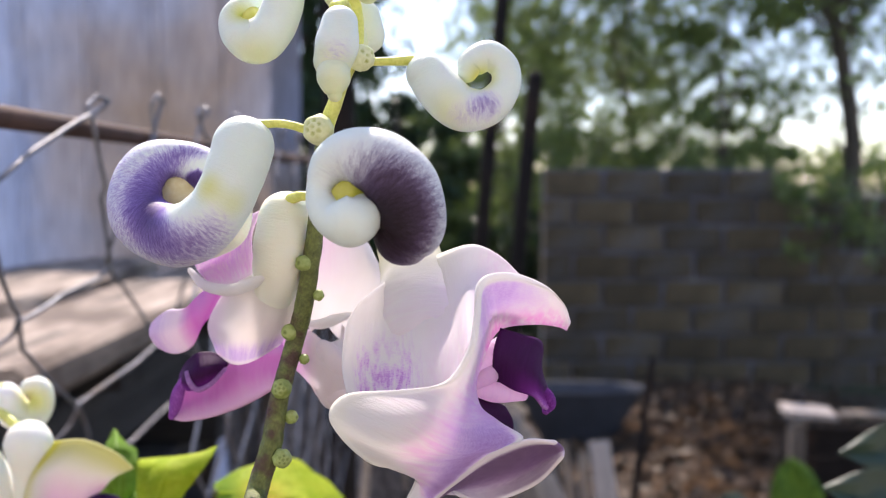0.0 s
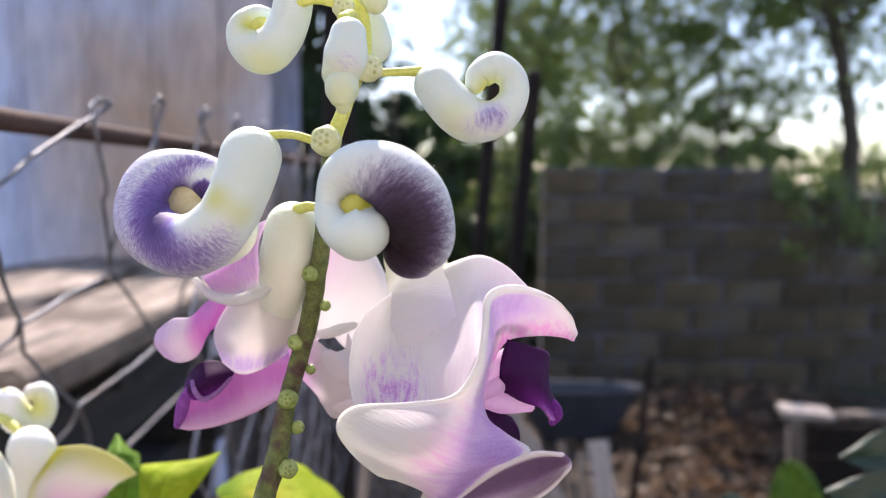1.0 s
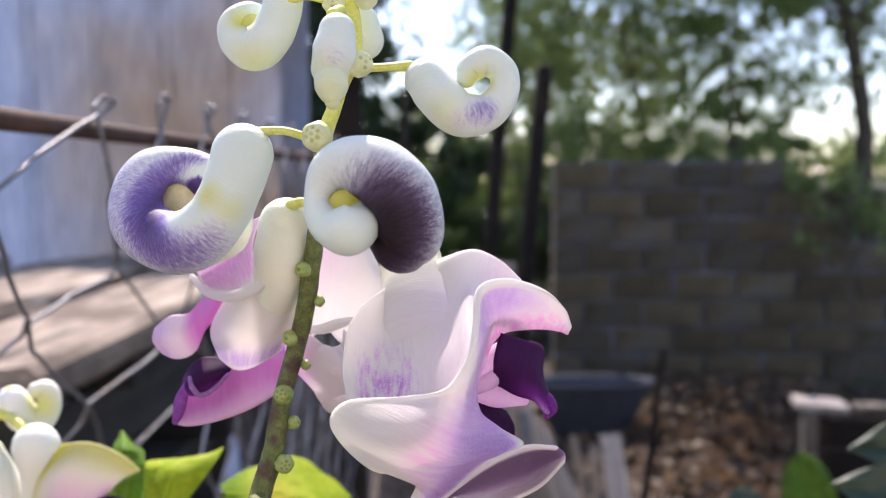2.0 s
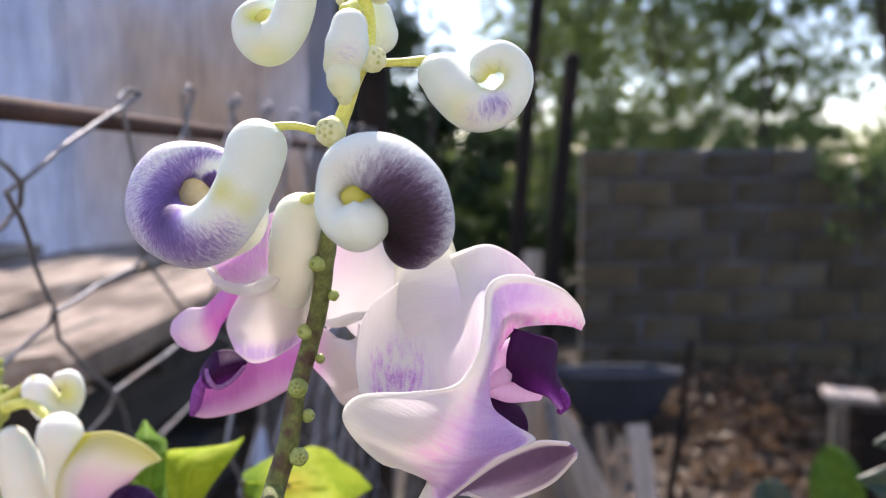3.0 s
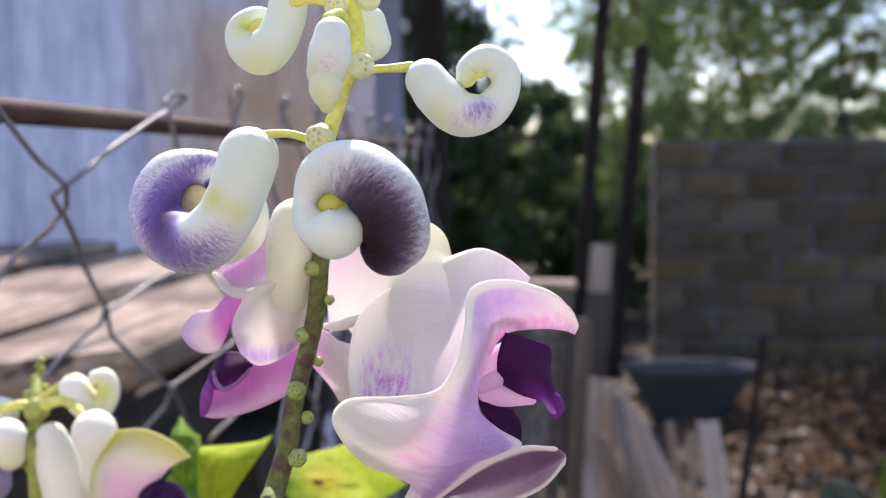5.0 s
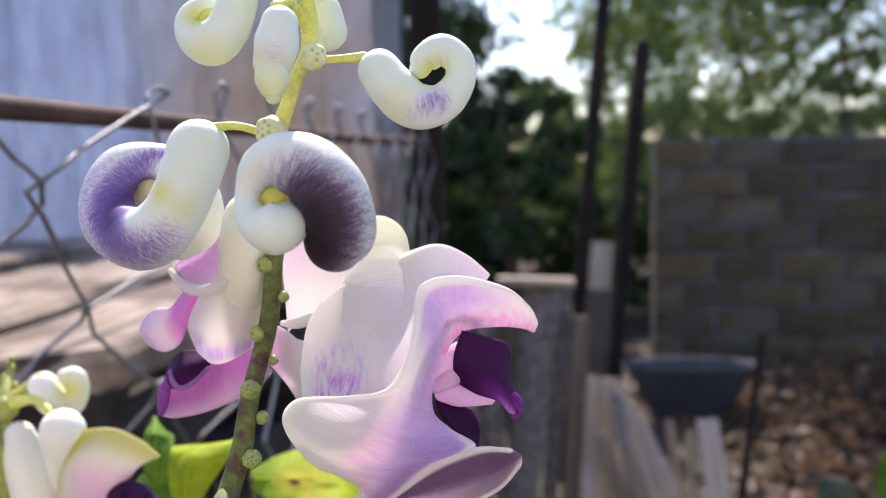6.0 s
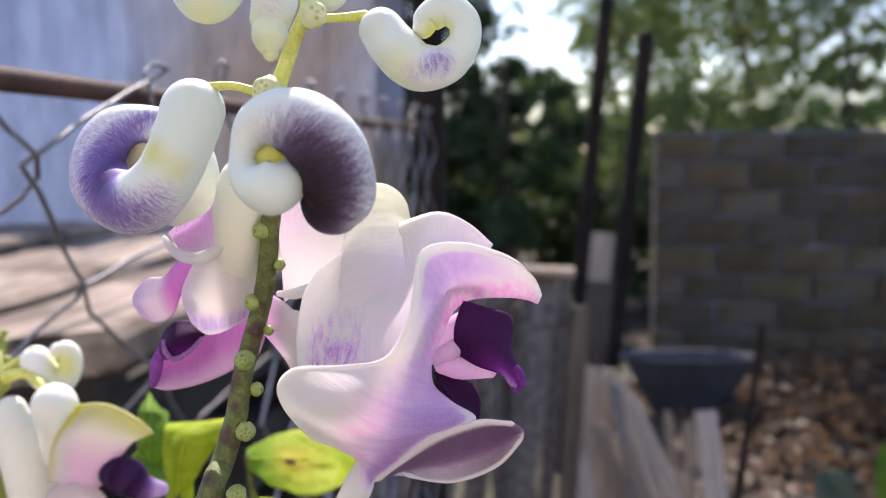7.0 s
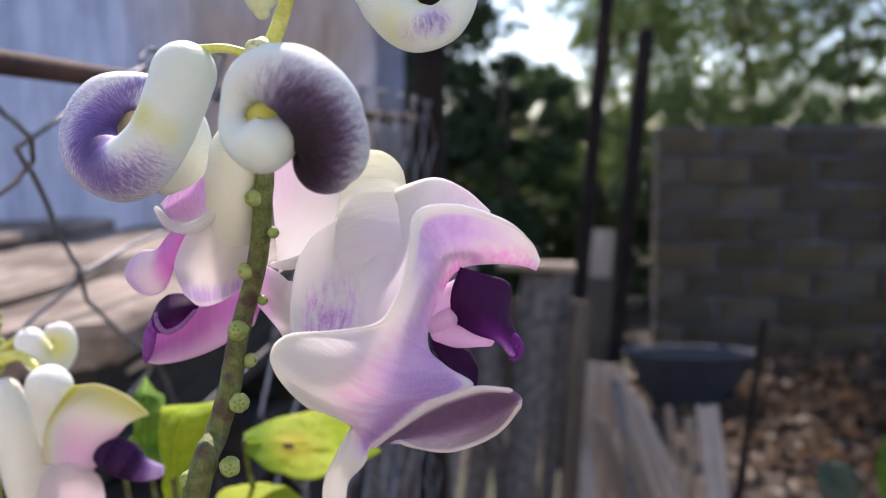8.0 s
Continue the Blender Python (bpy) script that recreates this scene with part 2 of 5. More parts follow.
M_BLOCK = simple("grey_block", (0.063, 0.047, 0.026), (0.124, 0.093, 0.052), 5, 0.95, None, (0.085, 0.080, 0.076), 40, 0.5, 0.006, 0, 0.5)
M_MORTAR = simple("mortar", (0.045, 0.043, 0.044), (0.21, 0.206, 0.24), 3.5, 0.95, None, (0.12, 0.116, 0.126), 40, 0.5, 0.006)
M_SOIL = simple("soil", (0.03, 0.022, 0.016), (0.07, 0.052, 0.038), 1.2, 0.95, None, (0.07, 0.09, 0.03), 20, 0.6, 0.02)
M_TUB = simple("blue_grey_tub", (0.03, 0.038, 0.052), (0.055, 0.066, 0.088), 4, 0.8, None, (0.09, 0.095, 0.11), 40, 0.2, 0.003)
M_BARK = simple("bark", (0.05, 0.04, 0.03), (0.11, 0.085, 0.06), 6, 0.9, (3, 3, 1), None, 30, 0.6, 0.01)


def foliage(name, a, b, gloss=0.5):
    m = Mat(name, gloss)
    geo = m.n("ShaderNodeNewGeometry")
    c = m.ramp(geo.outputs["Random Per Island"], [(0, a), (1, b)])
    m.color(c)
    m.thin(0.4, c)
    return m.m


M_TREE = foliage("tree_leaf", (0.075, 0.12, 0.03), (0.27, 0.345, 0.105), 0.16)
M_DARKTREE = foliage("dark_leaf", (0.02, 0.045, 0.018), (0.06, 0.10, 0.03), 0.3)
M_BRIGHT = foliage("bright_leaf", (0.14, 0.22, 0.03), (0.24, 0.34, 0.06))


# ---- mesh helpers ----
def part(name, bm, material, parent=None, label=""):
    """Links a bmesh as one mesh object under a thing or a part."""
    me = bpy.data.meshes.new(name)
    bm.to_mesh(me)
    bm.free()
    me.materials.append(material)
    ob = new(name, me)
    if parent:
        ob.parent = parent
    if label:
        ob["label"] = label
    return ob


def thing(name, at, label, category, group="", kind=""):
    ob = new(name)
    ob.empty_display_size = 0.02
    ob.location = at
    return tagged(ob, label, category, group, kind)


def spline(points, n):
    """n points of a Catmull-Rom curve through the given rows of numbers, at even steps of parameter."""
    p = np.array(points, float)
    p = np.vstack([2 * p[0] - p[1], p, 2 * p[-1] - p[-2]])
    out = []
    for u in np.linspace(0, len(p) - 3 - 1e-9, n):
        i = int(u)
        t = u - i
        a, b, c, d = p[i : i + 4]
        out.append(0.5 * (2 * b + (c - a) * t + (2 * a - 5 * b + 4 * c - d) * t * t + (3 * b - a - 3 * c + d) * t ** 3))
    return np.array(out)


def unit(v):
    return v / max(np.linalg.norm(v), 1e-12)


def tube(bm, rows, n=40, seg=16, unit_size=0.001, pig=None, caps=(True, True), squash=1.0, rough=0.0):
    """Sweeps a round section along rows of (x, y, z, radius), with domed ends. pig(s, angle) gives the pigment."""
    c = spline(rows, n)
    pts, rad = c[:, :3], np.maximum(c[:, 3], 1e-4)
    tan = np.gradient(pts, axis=0)
    side = unit(np.cross(tan[0], (0.3, 1.0, 0.2)))
    rings = []
    if caps[0]:
        for a in (86, 76, 66, 56, 45, 34, 23, 11):
            rings.append((pts[0] - unit(tan[0]) * rad[0] * math.sin(radians(a)), rad[0] * math.cos(radians(a)), tan[0], 0.0))
    rings += [(pts[i], rad[i], tan[i], i / (n - 1)) for i in range(n)]
    if caps[1]:
        for a in (11, 23, 34, 45, 56, 66, 76, 86):
            rings.append((pts[-1] + unit(tan[-1]) * rad[-1] * math.sin(radians(a)), rad[-1] * math.cos(radians(a)), tan[-1], 1.0))
    lp = bm.verts.layers.float_color.get("pig") or bm.verts.layers.float_color.new("pig")
    ls = bm.verts.layers.float_color.get("st") or bm.verts.layers.float_color.new("st")
    loops, run, last = [], 0.0, None
    for q, r, t, s in rings:
        t = unit(t)
        side = unit(side - t * np.dot(side, t))
        up = np.cross(t, side)
        run += 0.0 if last is None else np.linalg.norm(q - last)
        last = q
        ring = []
        for k in range(seg):
            a = 2 * math.pi * k / seg
            w = r * (1 + (rough * noise.noise(Vector((run * 0.35, math.cos(a) * 1.5, math.sin(a) * 1.5))) if rough else 0))
            v = bm.verts.new((q + (side * math.cos(a) + up * math.sin(a) * squash) * w) * unit_size)
            v[lp] = (*(pig(s, a, q + (side * math.cos(a) + up * math.sin(a) * squash) * w) if pig else (0, 0, 0)), 1)
            v[ls] = (run, r * math.cos(a), r * math.sin(a), 1)
            ring.append(v)
        loops.append(ring)
    for a, b in zip(loops, loops[1:]):
        for k in range(seg):
            bm.faces.new((a[k], a[(k + 1) % seg], b[(k + 1) % seg], b[k])).smooth = True
    for ring, flip in ((loops[0], True), (loops[-1], False)):
        f = bm.faces.new(ring[::-1] if flip else ring)
        f.smooth = True
    return bm


def sheet(rows, nu=36, nv=30, thick=0.9, rim=1.6, pig=None, unit_size=0.001, ripple=0.0):
    """A petal: a smooth sheet through rows of points, with thickness and a swollen rim. pig(u, v): u along the rows, v across them."""
    bm = bmesh.new()
    wide = [spline(r, nv) for r in rows]
    grid = np.stack([spline([w[j] for w in wide], nu) for j in range(nv)], 1)
    if ripple:
        for i in range(nu):
            for j in range(nv):
                grid[i, j, 1] += ripple * noise.noise(Vector(grid[i, j] * 0.16))
    du, dv = np.gradient(grid, axis=0), np.gradient(grid, axis=1)
    nor = np.cross(du, dv)
    nor /= np.maximum(np.linalg.norm(nor, axis=2, keepdims=True), 1e-9)
    lp, ls = bm.verts.layers.float_color.new("pig"), bm.verts.layers.float_color.new("st")
    faces = []
    for sign in (1, -1):
        vs = []
        for i in range(nu):
            for j in range(nv):
                u, v = i / (nu - 1), j / (nv - 1)
                edge = min(u, 1 - u, v, 1 - v) * min(nu, nv)
                th = thick * 0.5 * (1 + (rim - 1) * math.exp(-edge ** 2 / 2.5)) if edge > 0.01 else thick * 0.3
                p = bm.verts.new((grid[i, j] + nor[i, j] * th * sign) * unit_size)
                p[lp] = (*(pig(u, v) if pig else (0, 0, 0)), 1)
                p[ls] = (u * 40, v * 40, 0, 1)
                vs.append(p)
        faces.append(vs)
    f, b = faces
    for i in range(nu - 1):
        for j in range(nv - 1):
            q = [i * nv + j, i * nv + j + 1, (i + 1) * nv + j + 1, (i + 1) * nv + j]
            bm.faces.new([f[k] for k in q]).smooth = True
            bm.faces.new([b[k] for k in q[::-1]]).smooth = True
    rimv = [j for j in range(nv)] + [i * nv + nv - 1 for i in range(1, nu)] + [(nu - 1) * nv + j for j in range(nv - 2, -1, -1)] + [i * nv for i in range(nu - 2, 0, -1)]
    for a, c in zip(rimv, rimv[1:] + rimv[:1]):
        bm.faces.new((f[c], f[a], b[a], b[c])).smooth = True
    bmesh.ops.recalc_face_normals(bm, faces=bm.faces[:])
    return bm


def smooth(a, b, x):
    t = min(max((x - a) / (b - a), 0), 1)
    return t * t * (3 - 2 * t)


def ball(bm, c, r, unit_size=0.001, dent=0.0, squash=(1, 1, 1)):
    """A slightly lumpy ball."""
    m = Matrix.Translation(Vector(c) * unit_size) @ Matrix.Diagonal((r * unit_size * squash[0], r * unit_size * squash[1], r * unit_size * squash[2], 1))
    got = bmesh.ops.create_icosphere(bm, subdivisions=3, radius=1, matrix=m)
    for v in got["verts"]:
        d = v.co - Vector(c) * unit_size
        v.co += d * dent * noise.noise(d / unit_size * 0.9 + Vector(c))
        if dent:                                   # a sunken scar on the outer side
            v.co -= d * 0.38 * smooth(0.80, 0.95, -d.normalized().y)
    for f in bm.faces:
        f.smooth = True
    return bm


def board(bm, length, width, thick, bevel=0.004, worn=0.004, cuts=8, skew=0.0):
    """A sawn board along x, a little bowed and worn, resting on z = 0."""
    n = cuts
    prof = [(-width / 2 + bevel, 0), (width / 2 - bevel, 0), (width / 2, bevel), (width / 2, thick - bevel), (width / 2 - bevel, thick), (-width / 2 + bevel, thick), (-width / 2, thick - bevel), (-width / 2, bevel)]
    seed = random.random() * 50
    rings = []
    for i in range(n + 1):
        x = -length / 2 + length * i / n
        rings.append([bm.verts.new((x + skew * y + (worn * noise.noise(Vector((y * 30, z * 30, seed))) * 2 if i in (0, n) else 0), y + worn * noise.noise(Vector((x * 3, k, seed))), z + worn * 0.5 * noise.noise(Vector((x * 3, k + 9, seed))))) for k, (y, z) in enumerate(prof)])
    for a, b in zip(rings, rings[1:]):
        for k in range(8):
            bm.faces.new((a[k], a[(k + 1) % 8], b[(k + 1) % 8], b[k]))
    bm.faces.new(rings[0][::-1])
    bm.faces.new(rings[-1])
    bmesh.ops.recalc_face_normals(bm, faces=bm.faces[:])
    return bm


# ---- ground and walls ----
def ground():
    bm = bmesh.new()
    xs = [-400, -80, -20] + list(np.linspace(-8, 8, 33)) + [20, 80, 400]
    ys = [-400, -80, -20] + list(np.linspace(-6, 14, 41)) + [25, 80, 600]
    vs = [[bm.verts.new((x, y, 0.035 * noise.noise(Vector((x * 1.3, y * 1.3, 0))) - 0.02)) for x in xs] for y in ys]
    for a, b in zip(vs, vs[1:]):
        for k in range(len(xs) - 1):
            bm.faces.new((a[k], a[k + 1], b[k + 1], b[k])).smooth = True
    return tagged(part("ground", bm, M_SOIL), "bare brown garden soil with sparse weeds", "ground", kind="structure")


ground()

WALL_Y, WALL_X0, WALL_X1, WALL_TOP, WALL_STEP = 6.9, 0.74, 5.6, 1.63, 2.42


def block_wall():
    bm = bmesh.new()
    for x0, x1, top in ((WALL_X0 + 0.01, WALL_STEP, WALL_TOP), (WALL_STEP + 0.003, WALL_X1, WALL_TOP - 0.204)):
        bmesh.ops.create_cube(bm, size=1, matrix=Matrix.Translation(((x0 + x1) / 2, WALL_Y + 0.11, top / 2 - 0.02)) @ Matrix.Diagonal((x1 - x0, 0.16, top, 1)))
    wall = tagged(part("wall_back", bm, M_MORTAR), "rough unplastered wall of grey-brown concrete blocks in shade", "wall", kind="structure")
    return wall


wall_back = block_wall()


def sheet_wall():
    """Ribbed painted steel sheet, streaked with rust."""
    bm = bmesh.new()
    y, x0, x1, h = 3.4, -5.0, -0.62, 3.2
    prof, x = [], x0
    while x < x1 - 0.01:
        prof += [(x, 0), (x + 0.20, 0), (x + 0.212, -0.012), (x + 0.238, -0.012)]
        x += 0.25
    prof.append((x1, 0))
    rows = []
    for z in np.linspace(0.0, h, 9):
        rows.append([bm.verts.new((px, y + py + 0.008 * noise.noise(Vector((px * 2, z * 1.5, 3))), z)) for px, py in prof])
    for a, b in zip(rows, rows[1:]):
        for k in range(len(prof) - 1):
            bm.faces.new((a[k], a[k + 1], b[k + 1], b[k]))
    bmesh.ops.solidify(bm, geom=bm.faces[:], thickness=-0.003)
    return tagged(part("wall_left", bm, M_SHEET), "blue-grey painted steel sheet wall with rust streaks", "metal wall", kind="structure")


sheet_wall()

# ---- chain-link fence ----
FX0, FY0, FK = -0.191, 0.533, 0.052      # a fence tip, and the fence's sideways drift per metre
RAIL_Z, TIP_Z, PITCH, ROW = 1.530, 1.550, 0.0898, 0.050


def fence_x(y):
    return FX0 + FK * (y - FY0)


def fence():
    top = thing("chain_link_fence", (fence_x(0.533), 0.533, 0), "galvanised chain-link fence on a rusty rail and dark post", "fence")
    ox, oy = fence_x(0.533), 0.533
    bm = bmesh.new()
    tube(bm, [(fence_x(y) - ox - 0.010, y - oy, RAIL_Z + 0.002 * math.sin(y * 5), 0.0058) for y in (-0.6, -0.2, 0.2, 0.6, 1.0, 1.40)], 40, 12, 1.0, rough=0.0)
    part("rail", bm, M_RUST, top, "rusty steel bar")
    for y, r, h in ((1.42, 0.024, 2.7), (-0.62, 0.024, 1.7)):
        bm = bmesh.new()
        tube(bm, [(fence_x(y) - ox - 0.012, y - oy, z, r) for z in np.linspace(0, h, 5)], 12, 14, 1.0)
        part("post", bm, M_DARKPOST, top, "dark rusty pipe post")
    # slumped wires by the near end: (y, z) along the fence
    slump_a = [(0.538, 1.547), (0.504, 1.535), (0.440, 1.512), (0.407, 1.499), (0.402, 1.494), (0.416, 1.484), (0.452, 1.460), (0.497, 1.430), (0.501, 1.418), (0.472, 1.403), (0.442, 1.380)]
    slump_b = [(0.330, 1.555), (0.355, 1.536), (0.391, 1.508), (0.408, 1.497), (0.418, 1.488), (0.409, 1.480), (0.394, 1.470), (0.382, 1.452), (0.368, 1.426)]
    slump_c = [(0.538, 1.547), (0.521, 1.548), (0.512, 1.542), (0.516, 1.526), (0.537, 1.492), (0.596, 1.449), (0.591, 1.440), (0.541, 1.434), (0.504, 1.425), (0.528, 1.405), (0.588, 1.374), (0.674, 1.337), (0.668, 1.326), (0.633, 1.306), (0.643, 1.255)]
    slump_d = [(0.617, 1.558), (0.605, 1.552), (0.614, 1.527), (0.663, 1.491), (0.784, 1.430), (0.820, 1.370), (0.750, 1.350), (0.665, 1.340), (0.724, 1.303), (0.759, 1.281), (0.970, 1.155), (1.150, 1.029)]
    slump_e = [(0.610, 1.557), (0.625, 1.554), (0.613, 1.534), (0.564, 1.494), (0.590, 1.451), (0.627, 1.434), (0.767, 1.378), (0.971, 1.320), (0.991, 1.278), (0.839, 1.247), (0.848, 1.176)]
    for w in (slump_a, slump_b, slump_c, slump_d, slump_e):
        bent = [w[0]]
        for p, q in zip(w, w[1:]):
            bent += [(p[0] + (q[0] - p[0]) * f, p[1] + (q[1] - p[1]) * f) for f in (0.2, 0.8, 1.0)]
        w = bent
        bm = bmesh.new()
        tube(bm, [(fence_x(y) - 0.5 * max(0, 1.5 - z) - ox + 0.0012 * math.sin(k * 0.9), y - oy, z, 0.0013) for k, (y, z) in enumerate(w)], 120, 8, 1.0)
        part("wire", bm, M_WIRE, top)
    for n in range(3, 20):                         # wires zigzag downwards between two columns of knots
        if FY0 + PITCH * 0.5 * n > 1.38:
            break
        rows = []
        for k in range(0, 30):
            z = TIP_Z - ROW * k
            if z < 0.03:
                break
            yy = FY0 + PITCH * 0.5 * (n + ((k + n) % 2))
            inward = 0.0014 if (k + n) % 2 else -0.0014
            for dz in (0.004, -0.004):
                rows.append((fence_x(yy) - ox + 0.002 * (1 if k % 2 else -1), yy - oy + inward, z + dz, 0.0015))
        bm = bmesh.new()
        tube(bm, rows, len(rows) * 3, 6, 1.0)
        part("wire", bm, M_WIRE, top)
        if n % 2 == 0:                             # hooked tip at the top
            bm = bmesh.new()
            yy = FY0 + PITCH * 0.5 * n
            tube(bm, [(fence_x(yy) - ox + 0.004 * math.cos(a), yy - oy + 0.003 * math.sin(a), TIP_Z + 0.004 + 0.004 * math.sin(a), 0.0015) for a in np.linspace(-1.2, 4.2, 8)], 18, 6, 1.0)
            part("hooked_tip", bm, M_WIRE, top)
    return top


fence()


def lean_post(name, foot, tip, r, label):
    bm = bmesh.new()
    f, t = np.array(foot), np.array(tip)
    tube(bm, [(*((t - f) * s + 0.004 * math.sin(9 * s)), r) for s in (0, 0.3, 0.6, 1.0)], 14, 10, 1.0)
    ob = part(name, bm, M_DARKPOST)
    ob.location = foot
    return tagged(ob, label, "post", "leaning posts")


lean_post("metal_post", (0.067, 4.3, -0.03), (0.322, 4.3, 2.9), 0.034, "tall dark thin leaning metal post in soil")
lean_post("metal_post", (0.342, 5.4, -0.03), (0.526, 5.4, 2.10), 0.046, "dark leaning metal post beside the block wall")


# ---- boards, tub, litter, crate ----
def plank_thing(name, length, width, thick, m, mat, label, category, group="", skew=0.0, worn=0.004, cuts=8):
    bm = board(bmesh.new(), length, width, thick, 0.004 + worn * 0.5, worn, cuts, skew)
    ob = part(name, bm, mat)
    ob.matrix_world = m
    return tagged(ob, label, category, group)


def lumber_stack():
    """Weathered boards laid over rough bearers, their worn ends towards the fence."""
    deck, rnd = 1.308, random.Random(4)
    for k, (x, y0, y1, w, turn, dz, skew) in enumerate(((-0.525, 0.90, 2.35, 0.195, -90.6, 0.0, -0.75), (-0.748, 1.03, 2.25, 0.18, -88.4, 0.014, 0.45), (-0.955, 1.0, 2.5, 0.175, -91.0, -0.010, -0.4), (-1.17, 0.95, 2.3, 0.19, -89.2, 0.012, 0.3), (-1.39, 1.0, 2.4, 0.20, -90, 0.0, -0.2))):
        plank_thing("timber", y1 - y0, w, 0.05, pose(x, (y0 + y1) / 2, deck - 0.05 + dz, 0, 0, turn), M_TIMBER, "sun-bleached cracked timber on top of a lumber stack", "timber", "timbers of the lumber stack", skew, 0.012, 22)
    for k in range(5):
        z = deck - 0.052 - 0.23 * (k + 1)
        for y in (1.15, 1.6, 2.1):
            plank_thing("bearer", 1.05, 0.09, 0.10, pose(-1.03 + rnd.uniform(-0.03, 0.03), y + rnd.uniform(-0.04, 0.04), z + 0.13, 0, 0, rnd.uniform(-3, 3)), M_SHADED_BEAM, "rough bearer timber in a lumber stack, darkened for shade", "timber", "bearers of the lumber stack")
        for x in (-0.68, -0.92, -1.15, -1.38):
            plank_thing("board", 1.35, 0.21, 0.13 if k < 4 else z + 0.13, pose(x + rnd.uniform(-0.03, 0.05), 1.62 + rnd.uniform(-0.08, 0.08), z if k < 4 else 0.0, 0, 0, 90 + rnd.uniform(-2, 2)), M_SHADED_BEAM, "weathered beam in a lumber stack, darkened for shade", "beam", "beams of the lumber stack")


lumber_stack()


def plank_between(name, low, tip, width, thick, mat, label, group="standing planks"):
    """A board from the ground through low up to tip."""
    low, tip = Vector(low), Vector(tip)
    d = (tip - low).normalized()
    foot = tip - d * (tip.z / d.z)
    ln = (tip - foot).length
    x, z = d, Vector((0, -1, 0)).cross(d).cross(d).normalized()
    y = z.cross(x)
    m = Matrix((x, y, z)).transposed().to_4x4()
    m.translation = (foot + tip) / 2
    return plank_thing(name, ln, width, thick, m, mat, label, "plank", group)


def leaning_planks():
    rnd = random.Random(8)
    pale, grey = "pale weathered plank standing on end among scrap wood", "dark grey old plank standing on end"
    for low, tip, w, mat in (
        ((0.110, 2.898, 0.430), (0.142, 3.038, 0.793), 0.090, M_PALEWOOD), ((0.187, 2.956, 0.410), (0.211, 3.095, 0.772), 0.060, M_PALEWOOD),
        ((0.318, 2.874, 0.444), (0.237, 2.997, 0.770), 0.030, M_PALEWOOD), ((0.262, 2.818, 0.463), (0.223, 2.943, 0.751), 0.034, M_GREYWOOD),
        ((0.362, 2.928, 0.425), (0.269, 2.995, 0.708), 0.030, M_SILVER), ((0.411, 2.982, 0.405), (0.295, 3.043, 0.659), 0.028, M_SILVER),
        ((0.439, 3.034, 0.387), (0.403, 3.104, 0.630), 0.024, M_PALEWOOD), ((0.472, 3.038, 0.386), (0.474, 3.109, 0.595), 0.026, M_PALEWOOD),
        ((0.535, 2.948, 0.421), (0.514, 3.019, 0.656), 0.068, M_SILVER), ((0.221, 2.764, 0.482), (0.164, 2.825, 0.657), 0.05, M_PALEWOOD),
        ((0.287, 2.723, 0.499), (0.242, 2.780, 0.620), 0.045, M_PALEWOOD), ((0.104, 2.653, 0.521), (0.086, 2.710, 0.606), 0.08, M_SILVER)):
        plank_between("plank", low, tip, w, 0.022, mat, grey if mat is M_GREYWOOD else pale)
    for k in range(17):
        x, top = -0.62 + 0.045 * k, 1.09 + 0.006 * k + rnd.uniform(-0.10, 0.05)
        y = 2.38 + rnd.uniform(0, 0.18)
        plank_between("plank", (x + rnd.uniform(-0.16, 0.16), y - 0.2, 0), (x, y, top), rnd.uniform(0.03, 0.075), 0.03, M_GREYWOOD if k % 4 else M_WOOD, grey)
    plank_between("stake", (0.578, 2.761, 0.529), (0.641, 2.813, 0.978), 0.022, 0.022, M_DARKPOST, "thin dark leaning stake before the leaf litter", "stakes")


leaning_planks()
plank_between("plank", (0.300, 5.75, 0.678), (0.322, 5.80, 0.975), 0.13, 0.03, M_PALEWOOD, "sun-bleached pale plank standing between two posts")
plank_between("plank", (0.290, 5.60, 0.40), (0.302, 5.65, 0.700), 0.14, 0.03, M_WOOD, "brown weathered plank standing between two posts")
# added pale board that stands for sunlight along the grey planks' tops
plank_thing("fence_board", 0.20, 0.05, 0.02, pose(-0.02, 2.450, 1.170, 0, 2, 3), M_PALEWOOD, "pale strip added as the sunlit tops of grey planks", "plank", "standing planks")


def tub():
    bm = bmesh.new()
    prof = [(0.17, 0.0), (0.19, 0.01), (0.355, 0.33), (0.375, 0.34), (0.37, 0.35), (0.35, 0.34), (0.19, 0.03)]
    rings = [[bm.verts.new((r * math.cos(a) * 1.0, r * math.sin(a) * 0.4, z)) for a in np.linspace(0, 2 * math.pi, 40, endpoint=False)] for r, z in prof]
    for a, b in zip(rings, rings[1:]):
        for k in range(40):
            bm.faces.new((a[k], a[(k + 1) % 40], b[(k + 1) % 40], b[k])).smooth = True
    bm.faces.new(rings[0][::-1]); bm.faces.new(rings[-1])
    top = thing("tub", (0.765, 5.2, 0.01), "dull blue-grey plastic tub standing on soil", "tub")
    part("body", bm, M_TUB, top)
    bm = bmesh.new()
    tube(bm, [(0.372 * math.cos(a), 0.150 * math.sin(a), 0.341, 0.0035) for a in np.linspace(0, 2 * math.pi, 33)], 64, 8, 1.0)
    part("rim", bm, M_TUB, top, "rolled rim")
    return top


tub()


